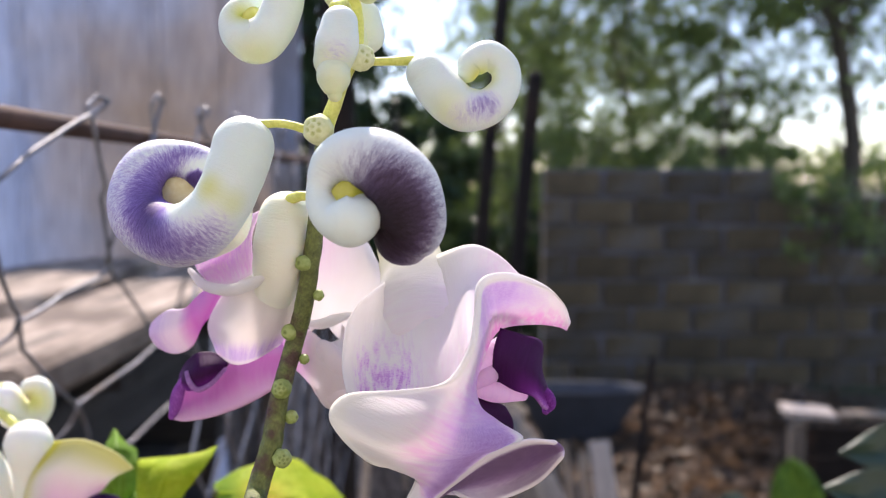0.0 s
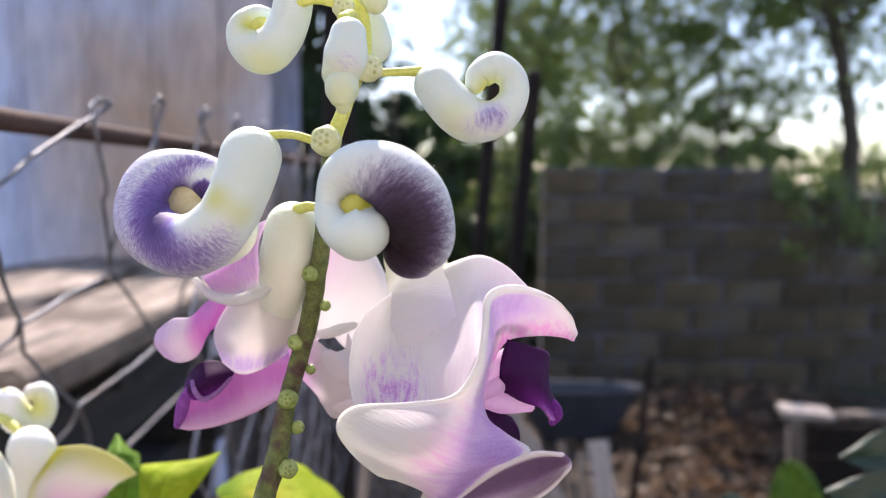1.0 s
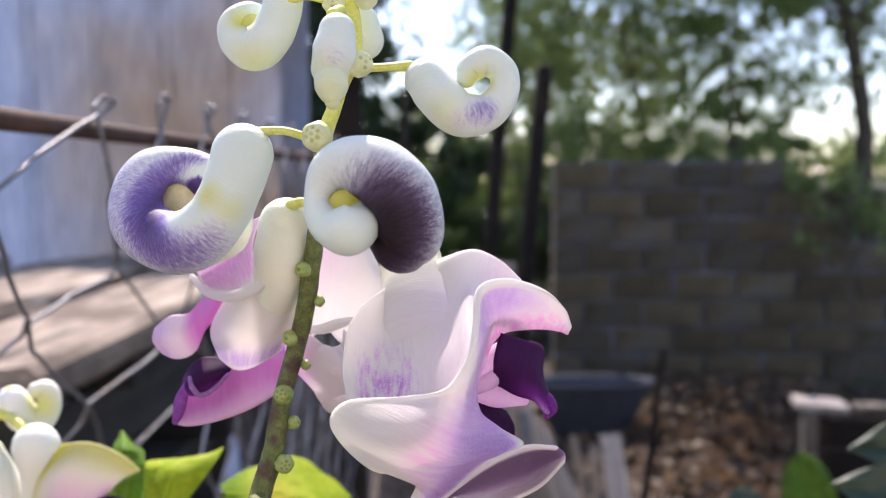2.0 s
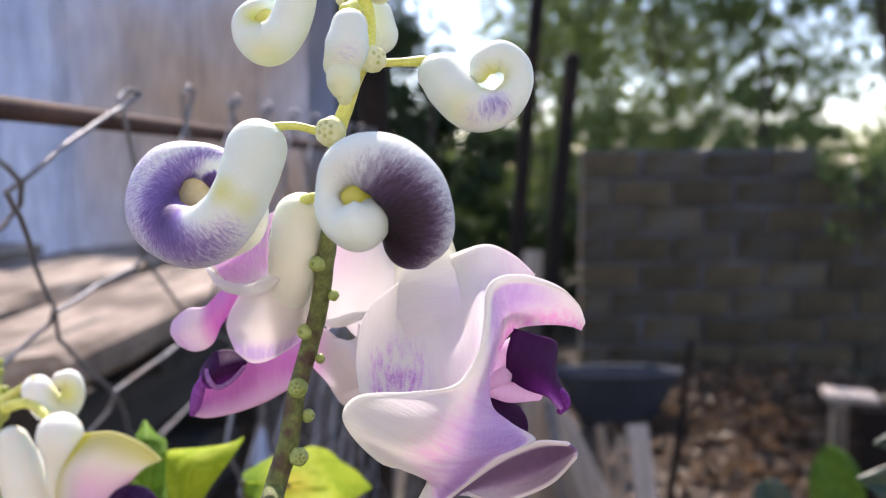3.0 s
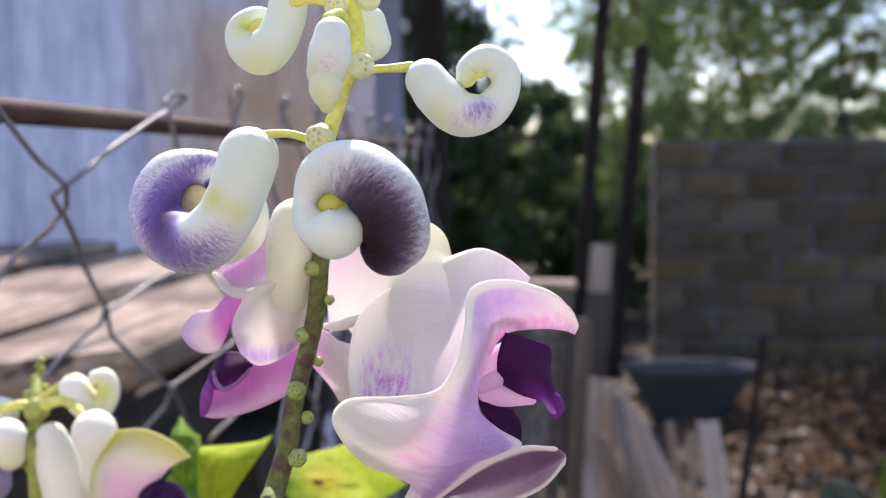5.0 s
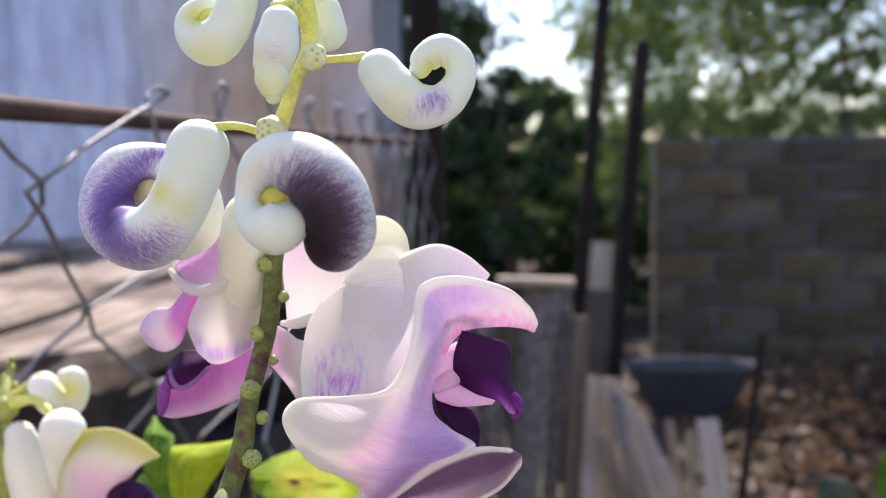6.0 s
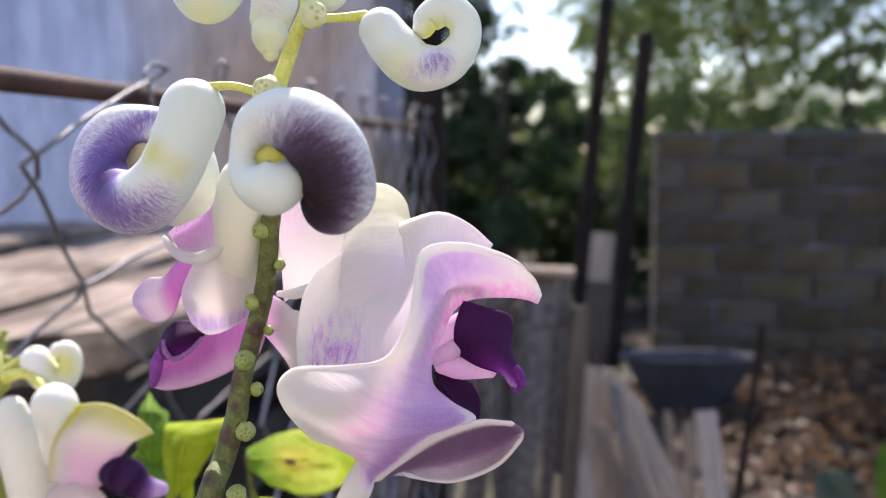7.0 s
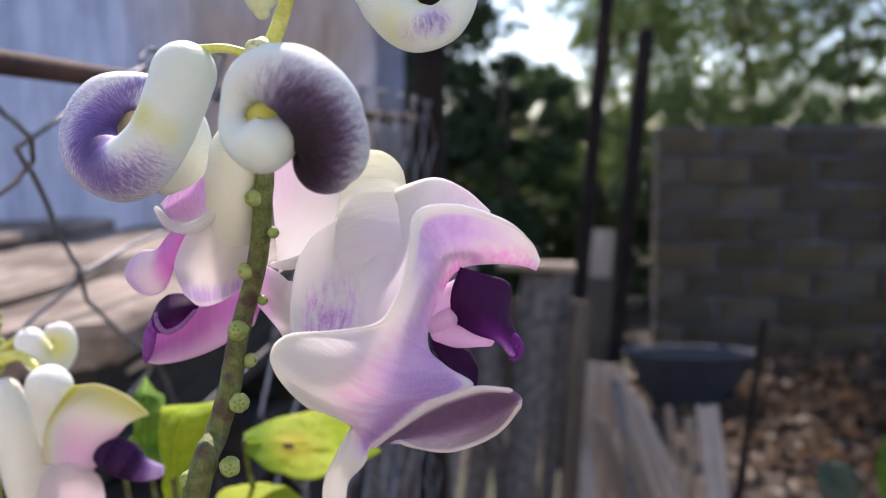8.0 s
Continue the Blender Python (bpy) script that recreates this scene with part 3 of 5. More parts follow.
def leaf_litter():
    """A heap of dry leaves and chips."""
    vs, fs = [], []
    rnd = random.Random(5)
    for k in range(11000):
        x, y = rnd.gauss(1.7, 0.55), rnd.gauss(4.95, 0.8)
        h = 0.22 * math.exp(-((x - 1.75) / 0.9) ** 2 - ((y - 5.6) / 0.9) ** 2)
        if h < 0.01 and rnd.random() < 0.6:
            continue
        s, t = rnd.uniform(0.012, 0.04) * (2.0 if k % 9 == 0 else 1.0), rnd.random() * 6.3
        m = Matrix.Translation((x, y, h + rnd.uniform(0.0, 0.03))) @ Euler((rnd.gauss(0, 0.5), rnd.gauss(0, 0.5), t)).to_matrix().to_4x4()
        n = len(vs)
        vs += [m @ Vector(p) for p in ((-s, 0, 0), (0, -s * 0.5, s * 0.2), (s, 0, 0), (0, s * 0.5, s * 0.2))]
        fs.append((n, n + 1, n + 2, n + 3))
    me = bpy.data.meshes.new("leaf_litter")
    me.from_pydata(vs, [], fs)
    me.materials.append(M_LEAFLIT)
    tagged(new("leaf_litter", me), "heap of brown dry leaves and wood chips", "leaf litter", kind="stuff")
    bm = bmesh.new()
    g = [[bm.verts.new((x, y, 0.22 * math.exp(-((x - 1.75) / 0.9) ** 2 - ((y - 5.6) / 0.9) ** 2) - 0.01 + 0.02 * noise.noise(Vector((x * 6, y * 6, 1))))) for x in np.linspace(0.3, 3.2, 40)] for y in np.linspace(3.8, 6.88, 40)]
    for a, b in zip(g, g[1:]):
        for k in range(39):
            bm.faces.new((a[k], a[k + 1], b[k + 1], b[k])).smooth = True
    tagged(part("soil_heap", bm, M_SOIL), "low heap of brown soil against the wall", "soil heap", kind="structure")


M_LEAFLIT = foliage("dry_litter", (0.004, 0.003, 0.002), (0.26, 0.165, 0.10))
leaf_litter()


def crate():
    """A low box of boards; a sun-bleached slab caps its corner post."""
    top = thing("planter_box", (1.53, 4.0, 0), "weathered wooden planter box with a pale capped corner post", "planter box")
    for x, y in ((0.0, 0.0), (1.15, 0.0)):
        ob = part("post", board(bmesh.new(), 0.478, 0.06, 0.05), M_WOOD, top, "pale square corner post")
        ob.matrix_local = pose(x, y, 0.239, 0, -90, 90)
    for k in range(3):
        ob = part("side_board", board(bmesh.new(), 1.2, 0.13, 0.025), M_DARKPOST, top)
        ob.matrix_local = pose(0.6, 0.065, 0.09 + 0.137 * k, 90, 0, 0)
    ob = part("top_rail", board(bmesh.new(), 1.02, 0.06, 0.022), M_PALEWOOD, top)
    ob.matrix_local = pose(0.72, 0.03, 0.470, 0, 1.5, 0)
    ob = part("corner_slab", board(bmesh.new(), 0.21, 0.17, 0.028), M_SILVER, top, "sun-bleached corner slab")
    ob.matrix_local = pose(0.075, 0.06, 0.483, 0, 3.5, -8)
    return top


crate()


# ---- trees ----
def leaf_cloud(name, blobs, count, size, mat, seed, parent, gaps=6.5, open_air=0.08):
    """Many small leaves scattered through uneven clumps, with gaps of open air between the sprays."""
    rnd = random.Random(seed)
    vs, fs = [], []
    for k in range(count):
        c, r = rnd.choice(blobs)
        d = Vector((rnd.gauss(0, 1), rnd.gauss(0, 1), rnd.gauss(0, 1))).normalized() * rnd.random() ** 0.5
        p = Vector(c) + Vector((d.x * r[0], d.y * r[1], d.z * r[2]))
        q = p + parent.location
        if noise.noise(Vector((q.x * gaps, q.y * gaps * 0.2, q.z * gaps))) > open_air:
            continue
        s = size * rnd.uniform(0.6, 1.4)
        m = Matrix.Translation(p) @ Euler((rnd.random() * 6, rnd.random() * 6, rnd.random() * 6)).to_matrix().to_4x4()
        n = len(vs)
        vs += [m @ Vector(q) for q in ((-s, 0, 0), (-s * 0.2, -s * 0.4, s * 0.1), (s, 0, 0), (-s * 0.2, s * 0.4, s * 0.1))]
        fs.append((n, n + 1, n + 2, n + 3))
    me = bpy.data.meshes.new(name)
    me.from_pydata(vs, [], fs)
    me.materials.append(mat)
    ob = new(name, me)
    ob.parent = parent
    return ob


def tree(at, h, trunk_r, spread, clumps, count, size, mat, seed, label, low=0.3, fill=0.0):
    top = thing("tree", at, label, "tree", "trees behind the wall")
    rnd = random.Random(seed)
    bm = bmesh.new()
    tube(bm, [(0, 0, -0.05, trunk_r), (0.03 * h, 0, h * 0.3, trunk_r * 0.8), (-0.02 * h, 0.02, h * 0.6, trunk_r * 0.5), (0, 0, h * 0.95, trunk_r * 0.12)], 16, 10, 1.0)
    blobs = []
    for k in range(clumps):
        a, z = rnd.random() * 6.28, h * rnd.uniform(low, 1.0)
        w = spread * (1 - 0.45 * abs(z / h - 0.55)) * rnd.uniform(0.35, 1.0)
        c = (w * math.cos(a), w * math.sin(a), z)
        if k % 2 == 0:
            tube(bm, [(0, 0, z * 0.72, trunk_r * 0.3), (c[0] * 0.5, c[1] * 0.5, z * 0.88, trunk_r * 0.18), (*c, trunk_r * 0.05)], 8, 6, 1.0)
        r = spread * rnd.uniform(0.16, 0.32)
        blobs.append((c, (r * 1.2, r * 1.2, r * 0.8)))
    if fill:
        blobs += [((0, 0, h * (low + 1) / 2), (spread * 1.15, spread * 0.6, h * (1 - low) / 2 * 1.05))] * int(clumps * fill)
    part("trunk", bm, M_BARK, top)
    leaf_cloud("crown", blobs, int(count * 1.7), size, mat, seed, top, 6.5, 0.42 if mat is M_DARKTREE else 0.08)
    return top


tree((2.0, 10.5, 0), 5.5, 0.045, 1.85, 60, 17000, 0.045, M_TREE, 11, "broadleaf tree with loose green crown behind the wall", 0.22, 1.4)
tree((6.0, 10.2, 0), 5.2, 0.13, 2.2, 46, 4500, 0.055, M_TREE, 12, "broadleaf tree with loose green crown behind the wall", 0.42, 0.4)
tree((4.1, 9.6, 0), 4.6, 0.04, 1.25, 60, 4200, 0.045, M_TREE, 24, "slender tree with sparse leaves behind the wall", 0.52, 0.5)
tree((1.55, 9.3, 0), 2.15, 0.04, 0.95, 40, 6500, 0.042, M_TREE, 26, "light green leafy shrub behind the wall", 0.3, 0.6)
tree((0.72, 11.0, 0), 4.2, 0.05, 0.85, 46, 3600, 0.05, M_TREE, 25, "slender tree with sparse leaves", 0.3, 0.3)
tree((2.7, 8.9, 0), 3.4, 0.05, 0.75, 34, 3600, 0.042, M_TREE, 13, "young tree with fine green leaves over the wall", 0.40, 0.5)
tree((1.7, 13.5, 0), 5.0, 0.045, 1.5, 44, 9000, 0.055, M_TREE, 22, "distant broadleaf tree with loose crown", 0.2)
tree((2.3, 7.6, 0), 1.80, 0.04, 0.6, 26, 2200, 0.035, M_TREE, 23, "loose leafy shrub hanging over the block wall", 0.62)
tree((2.75, 6.5, 0), 1.6, 0.025, 0.5, 22, 600, 0.035, M_TREE, 28, "sparse leafy shrub growing against the block wall", 0.62)
# crown sits above the view, added to shade wall, planter and litter; the trunk shows
tree((3.7, 8.9, 0), 6.2, 0.10, 3.1, 120, 44000, 0.075, M_TREE, 21, "spreading broadleaf tree, its unseen crown added to shade the wall", 0.66)
tree((-0.40, 8.2, 0), 2.35, 0.06, 0.75, 44, 7500, 0.045, M_DARKTREE, 14, "dense dark green conifer-like bush", 0.05)
tree((-1.22, 9.0, 0), 4.0, 0.12, 0.95, 60, 12000, 0.05, M_DARKTREE, 15, "dense dark green tree", 0.05, 0.5)
tree((0.45, 8.8, 0), 1.25, 0.03, 0.7, 30, 5000, 0.04, M_DARKTREE, 27, "low dark green shrub beside the block wall", 0.05, 0.5)
tree((0.30, 11.5, 0), 1.5, 0.04, 0.6, 26, 4000, 0.045, M_BRIGHT, 16, "sunlit bright green shrub", 0.05)
tree((0.1, 12.5, 0), 2.3, 0.05, 0.9, 22, 4500, 0.05, M_TREE, 17, "thin young tree with sparse leaves", 0.25)


def far_woods():
    """A belt of far trees that closes the horizon."""
    top = thing("far_woods", (0, 17, 0), "belt of distant green trees and hedges", "woods", kind="stuff")
    rnd = random.Random(31)
    low = [((rnd.uniform(-9, 14), rnd.uniform(-1, 1.5), rnd.uniform(0.1, 2.0)), (1.0, 0.7, 0.6)) for k in range(110)]
    leaf_cloud("low_growth", low, 44000, 0.085, M_TREE, 32, top, 6.5, 0.3)
    high = [((rnd.uniform(0.8, 4.5), rnd.uniform(-1, 1.5), rnd.uniform(2.4, 4.0)), (0.8, 0.6, 0.6)) for k in range(16)]
    leaf_cloud("high_growth", high, 2500, 0.08, M_TREE, 33, top)


far_woods()


def bounce_wall():
    """An unseen plain rendered wall, added behind the viewer to bounce light and block sky."""
    bm = bmesh.new()
    bmesh.ops.create_cube(bm, size=1, matrix=Matrix.Translation((0.3, -1.4, 1.6)) @ Matrix.Diagonal((7.0, 0.2, 3.25, 1)))
    return tagged(part("wall_bounce", bm, M_PLASTER), "unseen plain grey-brown rendered wall, added to bounce light and block sky", "wall", kind="structure")


bounce_wall()


# ---- the snail vine ----
ORIGIN_A = (-0.030, 0.210, 1.470)
ORIGIN_B = (-0.150, 0.330, 1.400)


def near(p, c, r):
    """1 at c, 0 from r millimetres on."""
    return 1 - smooth(0, r, math.dist(p, c))


def bud(rows, parent, pig, n=44, seg=22, name="bud", label="", mat=None):
    return part(name, tube(bmesh.new(), rows, n, seg, 0.001, pig, rough=0.03), mat or M_BUD, parent, label)


def pedicel(rows, parent):
    return part("pedicel", tube(bmesh.new(), rows, 14, 10), M_YOUNG, parent)


raceme = thing("flowering_vine_stem", ORIGIN_A, "snail vine stem with coiled cream and purple buds and open flowers", "flowering vine")

stem_rows = [
    (*(-14.1, -9.0, -51.5), 2.8), (*(-12.8, 0.6, -40.6), 2.6), (*(-9.7, 2.3, -30.5), 2.45), (*(-7.8, 3.6, -18.9), 2.25), (*(-4.2, 5.0, -5.9), 2.15),
    (*(-1.6, 2.7, 3.6), 2.2), (*(0.7, -1.1, 14.2), 2.0), (*(2.5, -3.8, 25.7), 1.9), (*(3.6, -6.1, 35.6), 1.8), (*(4.7, -7.2, 42.2), 1.8)]
lower = [(-90, 60, -1472, 4.0), (-80, 55, -900, 3.6), (-60, 35, -400, 3.2), (-40, 12, -130, 3.0)]
part("stem", tube(bmesh.new(), lower + stem_rows, 110, 14, rough=0.10), M_STEM, raceme, "green-brown mottled stem")
part("young_stem", tube(bmesh.new(), [(*(4.4, -7.2, 41.0), 1.8), (*(6.6, -6.8, 47.1), 1.6), (*(8.7, -5.9, 53.2), 1.5), (*(10.7, -4.5, 58.2), 1.6), (*(11.0, -3.0, 65.1), 1.8), (*(9.9, -1.6, 71.5), 1.6), (*(10.2, -0.1, 77.9), 1.2)], 40, 12, rough=0.08), M_YOUNG, raceme, "yellow-green young stem tip")

def scarred_node(c, r, face, pits, ring, mat, parent):
    """A swollen node whose face carries round sunken scars."""
    bm = bmesh.new()
    bmesh.ops.create_icosphere(bm, subdivisions=4, radius=1)
    layer = bm.verts.layers.float_color.new("pig")
    face = Vector(face).normalized()
    side = face.cross(Vector((0.2, 0.1, 1))).normalized()
    up = side.cross(face)
    spots = [face] + [(face + ring * (side * math.cos(a) + up * math.sin(a))).normalized() for a in np.linspace(0.4, 2 * math.pi + 0.4, pits, endpoint=False)] if pits else [face]
    size = 0.19 if pits else 0.36
    for v in bm.verts:
        d = v.co.normalized()
        deep = max(1 - smooth(size * 0.4, size, (d - q).length) for q in spots)
        lip = max(math.exp(-(((d - q).length - size * 1.15) / (size * 0.4)) ** 2) for q in spots)
        k = r * (1 - 0.10 * deep + 0.04 * lip + 0.12 * noise.noise(d * 2 + Vector(c)))
        v.co = (Vector(c) + d * k) * 0.001
        v[layer] = (deep, lip, 0, 1)
    for f in bm.faces:
        f.smooth = True
    return part("node", bm, mat, parent)


for c, r, face, pits in (
    ((-1.2, -2.2, 12.3), 1.8, (-0.5, -0.8, 0.1), 0), ((1.7, 1.3, 4.7), 1.3, (0.9, -0.3, 0), 0), ((-5.4, 3.4, -4.1), 1.9, (-0.4, -0.9, 0.1), 0), ((-2.2, 4.4, -10.6), 1.2, (0.9, -0.3, 0), 0), ((-7.0, 1.4, -16.9), 2.3, (-0.1, -0.95, 0.25), 5),
    ((-5.2, 3.6, -24.0), 1.6, (0.9, -0.4, 0), 0), ((-6.8, 0.2, -32.8), 2.2, (0.25, -0.95, 0.1), 5), ((3.4, -9.2, 41.5), 3.3, (-0.25, -0.95, 0.15), 6), ((6.2, -9.4, 38.6), 1.4, (0.6, -0.8, 0.2), 0), ((12.5, -6.5, 57.0), 2.9, (0.5, -0.8, 0.1), 3),
    ((6.9, -5.3, 70.1), 2.4, (0, -1, 0), 3), ((-6.4, -8.3, -44.2), 2.2, (0.3, -0.9, 0), 5), ((-15.3, -8.7, -47.3), 2.0, (-0.4, -0.9, 0), 3)):
    scarred_node(c, r, face, pits, 0.52, M_KNOB if c[2] > 35 else M_SCAR, raceme)

pedicel([(*(1.5, -8.7, 41.3), 1.0), (*(-4.3, -8.6, 42.8), 0.9), (*(-11.0, -8.6, 42.5), 1.1)], raceme)
pedicel([(*(12.0, -6.2, 56.2), 1.0), (*(17.9, -6.2, 56.3), 0.9), (*(23.2, -6.2, 56.5), 1.2)], raceme)
pedicel([(*(2.1, -3.7, 26.7), 1.0), (*(-1.2, -2.7, 27.3), 1.1), (*(-4.0, -0.7, 26.6), 1.3)], raceme)
pedicel([(*(6.5, -5.4, 70.6), 1.0), (*(1.3, -5.9, 71.6), 0.9), (*(-2.3, -6.3, 71.0), 1.2)], raceme)
pedicel([(*(10.9, -4.2, 62.5), 1.0), (*(9.7, -11.9, 67.3), 0.9), (*(8.1, -18.0, 65.7), 1.2)], raceme)

# coil beside the stem, violet around its eye
def from_line(p, a, b):
    """Distance of p from the line between a and b."""
    p, a, b = np.array(p), np.array(a), np.array(b)
    t = np.clip(np.dot(p - a, b - a) / np.dot(b - a, b - a), 0, 1)
    return float(np.linalg.norm(p - a - t * (b - a)))


def across(table, theta, f):
    """Pigment from rows of (angle, values at f = 0, 0.1, 0.35, 0.6, 0.85, 1)."""
    stops = (0.0, 0.1, 0.35, 0.6, 0.85, 1.0)
    values = [float(np.interp(f, stops, row[1:])) for row in table]
    return float(np.interp(theta, [row[0] for row in table], values))


VIOLET = (
    (0, 0.0, 0.0, 0.0, 0.0, 0.0, 0.0), (45, 0.30, 0.04, 0.10, 0.36, 0.26, 0.10), (90, 0.50, 0.04, 0.14, 0.44, 0.34, 0.14), (135, 0.60, 0.14, 0.42, 0.62, 0.44, 0.20),
    (180, 0.55, 0.74, 0.92, 0.72, 0.54, 0.34), (225, 0.10, 0.50, 1.0, 0.84, 0.54, 0.32), (270, 0.0, 0.05, 0.46, 0.62, 0.42, 0.24), (315, 0.0, 0.0, 0.12, 0.36, 0.34, 0.20), (360, 0.0, 0.0, 0.0, 0.0, 0.0, 0.0))


def violet(s, a, p):
    """Violet rays round the eye, white on the eye's lower lip, cream on the neck and on the turn behind."""
    dx, dz = p[0] + 26.9, p[2] - 29.1
    rr, theta = math.hypot(dx, dz), math.degrees(math.atan2(dz, dx)) % 360
    f = (rr - 3.8) / (10.4 - 3.1 * math.sin(radians(theta)))
    tone = across(VIOLET, theta, f)
    if f < 0:
        tone = 0.85 * smooth(30, 70, theta) * (1 - smooth(215, 240, theta))
    neck = smooth(5.6, 10.5, from_line(p, (-12.5, -9.9, 38.4), (-15.6, -10.6, 29.4)))
    behind = 1 - smooth(0.4, 3.3, p[1]) * smooth(0, 5, dx)
    return (tone * neck * behind, 0.75 * near(p, (-18.2, -16.5, 29.2), 5.0) + 0.45 * near(p, (-13.5, -17.0, 26.0), 5) + 0.16 * (1 - behind), 0.10 * (1 - behind))


coil = tube(bmesh.new(), [(-12.7, -9.0, 37.9, 6.6), (-14.2, -10.9, 32.1, 6.4), (-17.5, -11.4, 25.1, 6.3), (-23.1, -9.2, 20.0, 6.9), (-30.4, -3.7, 18.6, 6.9), (-38.2, 1.0, 22.2, 6.7), (-40.5, 4.9, 28.8, 5.8), (-38.2, 8.4, 34.3, 5.3), (-32.8, 11.5, 35.9, 4.4), (-26.7, 12.8, 33.4, 5.0), (-21.0, 11.3, 26.7, 5.2), (-20.3, 8.8, 20.1, 5.0), (-24.1, 6.6, 17.1, 4.5)], 110, 30, 0.001, violet, rough=0.02)
part("bud", coil, M_BUD, raceme, "large coiled bud, cream neck, violet coil")

part("inner_fold", ball(bmesh.new(), (-33.0, 17.0, 28.5), 7.0), M_INNER, raceme, "ochre hollow inside the coil")
# dark purple coil in front of the stem
DARK = (
    (-90, 0.9, 0.9, 0.85, 0.8, 0.6, 0.5), (-60, 0.95, 0.95, 0.92, 0.86, 0.62, 0.48), (-20, 0.95, 1.0, 1.0, 0.92, 0.58, 0.30), (20, 0.95, 0.96, 0.93, 0.76, 0.38, 0.18), (50, 0.85, 0.80, 0.72, 0.52, 0.20, 0.07),
    (75, 0.75, 0.52, 0.40, 0.28, 0.10, 0.04), (100, 0.62, 0.30, 0.20, 0.14, 0.06, 0.02), (140, 0.5, 0.12, 0.07, 0.05, 0.02, 0.0), (180, 0.10, 0.03, 0.02, 0.0, 0.0, 0.0), (270, 0.0, 0.0, 0.0, 0.0, 0.0, 0.0))


def plum(s, a, p):
    """Plum back that fades to grey-white at the outer rim; the curled tip stays white."""
    dx, dz = p[0] - 13.2, p[2] - 24.2
    rr, theta = math.hypot(dx, dz), math.degrees(math.atan2(dz, dx))
    theta += 360 if theta < -120 else 0
    rim = float(np.interp(theta, (-90, -40, 0, 45, 90, 135, 180), (12.0, 15.0, 17.7, 17.8, 16.2, 13.6, 8.2)))
    tone = across(DARK, theta, (rr - 5.0) / (rim - 5.0)) * (1 - smooth(0.66, 0.74, s))
    return (tone, 0.9 * near(p, (11.6, -36.5, 28.2), 4.0), 0)


bud([(22.7, -35.0, 20.3, 5.7), (23.9, -36.0, 22.1, 6.5), (24.1, -37.0, 25.6, 6.4), (23.1, -37.5, 28.7, 6.5), (21.1, -37.5, 31.5, 6.5), (18.4, -37.0, 33.7, 6.2), (14.7, -36.5, 34.9, 5.6), (11.5, -36.0, 34.7, 4.8), (8.7, -36.0, 32.8, 3.7), (7.1, -36.5, 29.4, 2.4), (7.5, -37.5, 26.3, 2.8), (9.4, -39.0, 23.8, 3.4), (12.6, -40.0, 23.1, 4.8), (14.6, -39.0, 23.7, 4.3), (15.4, -37.0, 25.0, 3.2)],
    raceme, plum, 120, 34, "bud", "large coiled bud, cream tip, dark purple back", M_DARKBUD)
part("inner_fold", ball(bmesh.new(), (11.3, -32.2, 28.0), 4.6), M_HOLLOW, raceme, "yellow-green hollow inside the coil")

# smaller pale curls
bud([(26.6, -6.5, 53.5, 4.6), (29.5, -7.5, 49.8, 5.0), (34.0, -8.0, 46.1, 4.9), (39.6, -8.0, 46.4, 4.1), (43.3, -7.0, 50.6, 3.3), (43.2, -6.0, 55.1, 3.2), (39.7, -6.0, 57.5, 3.3), (36.2, -6.5, 55.7, 3.0), (35.2, -7.0, 53.8, 2.2)],
    raceme, lambda s, a, p: (0.44 * near(p, (38.9, -11.6, 46.6), 5.5) + 0.22 * near(p, (34.0, -12.4, 44.6), 5.5), 0.95 * near(p, (37.9, -7.8, 52.2), 5.6) + 0.40 * near(p, (31.5, -11.4, 45.5), 7), 0), 90, 28, "bud", "pale curled bud with a faint purple patch")
bud([(-3.8, -3.0, 73.8, 4.2), (-5.0, -3.6, 68.0, 4.4), (-7.2, -4.0, 63.3, 4.7), (-10.8, -4.0, 60.8, 4.9), (-14.5, -3.6, 62.5, 4.0), (-16.3, -3.0, 65.5, 2.7), (-15.3, -2.0, 68.1, 2.2), (-13.0, 0.0, 69.8, 1.9), (-11.2, 2.0, 69.9, 1.7)],
    raceme, lambda s, a, p: (0, 0.95 * near(p, (-13.2, -4.0, 66.0), 5.5) + 0.45 * near(p, (-10.5, -7.5, 57.2), 8), 0), 80, 26, "bud", "pale curled bud with a yellow-green eye")
part("inner_fold", ball(bmesh.new(), (-13.4, 0.6, 66.2), 3.6), M_HOLLOW, raceme, "yellow-green hollow inside the curl")
bud([(9.3, -20.0, 61.9, 3.7), (8.9, -21.0, 58.0, 4.4), (8.0, -21.0, 54.4, 3.9)], raceme, lambda s, a, p: (0.20 * near(p, (9.6, -25.5, 55.6), 6.5) + 0.5 * near(p, (3.9, -18.0, 60.4), 3), 0.38 * smooth(0.45, 1, s), 0), 34, 24, "bud", "upright pale bud greenish at its base")
bud([(8.3, -22.8, 51.6, 3.4), (8.4, -23.2, 50.2, 3.3), (8.5, -23.5, 48.6, 2.4), (8.6, -23.5, 47.6, 1.5)], raceme, lambda s, a, p: (0, 0.30 + 0.2 * s, 0), 24, 20, "bud", "small pale green bud tip")
bud([(*(11.4, 8.1, 68.1), 4.2), (*(12.1, 7.8, 64.2), 4.6)], raceme, lambda s, a, p: (0, 0.12, 0), 16, 20, "bud", "round pale bud")
bud([(*(10.8, -1.5, 63.2), 2.2), (*(11.6, -1.6, 61.2), 2.0)], raceme, lambda s, a, p: (0, 0.4, 0), 14, 16, "bud", "small green-white bud")
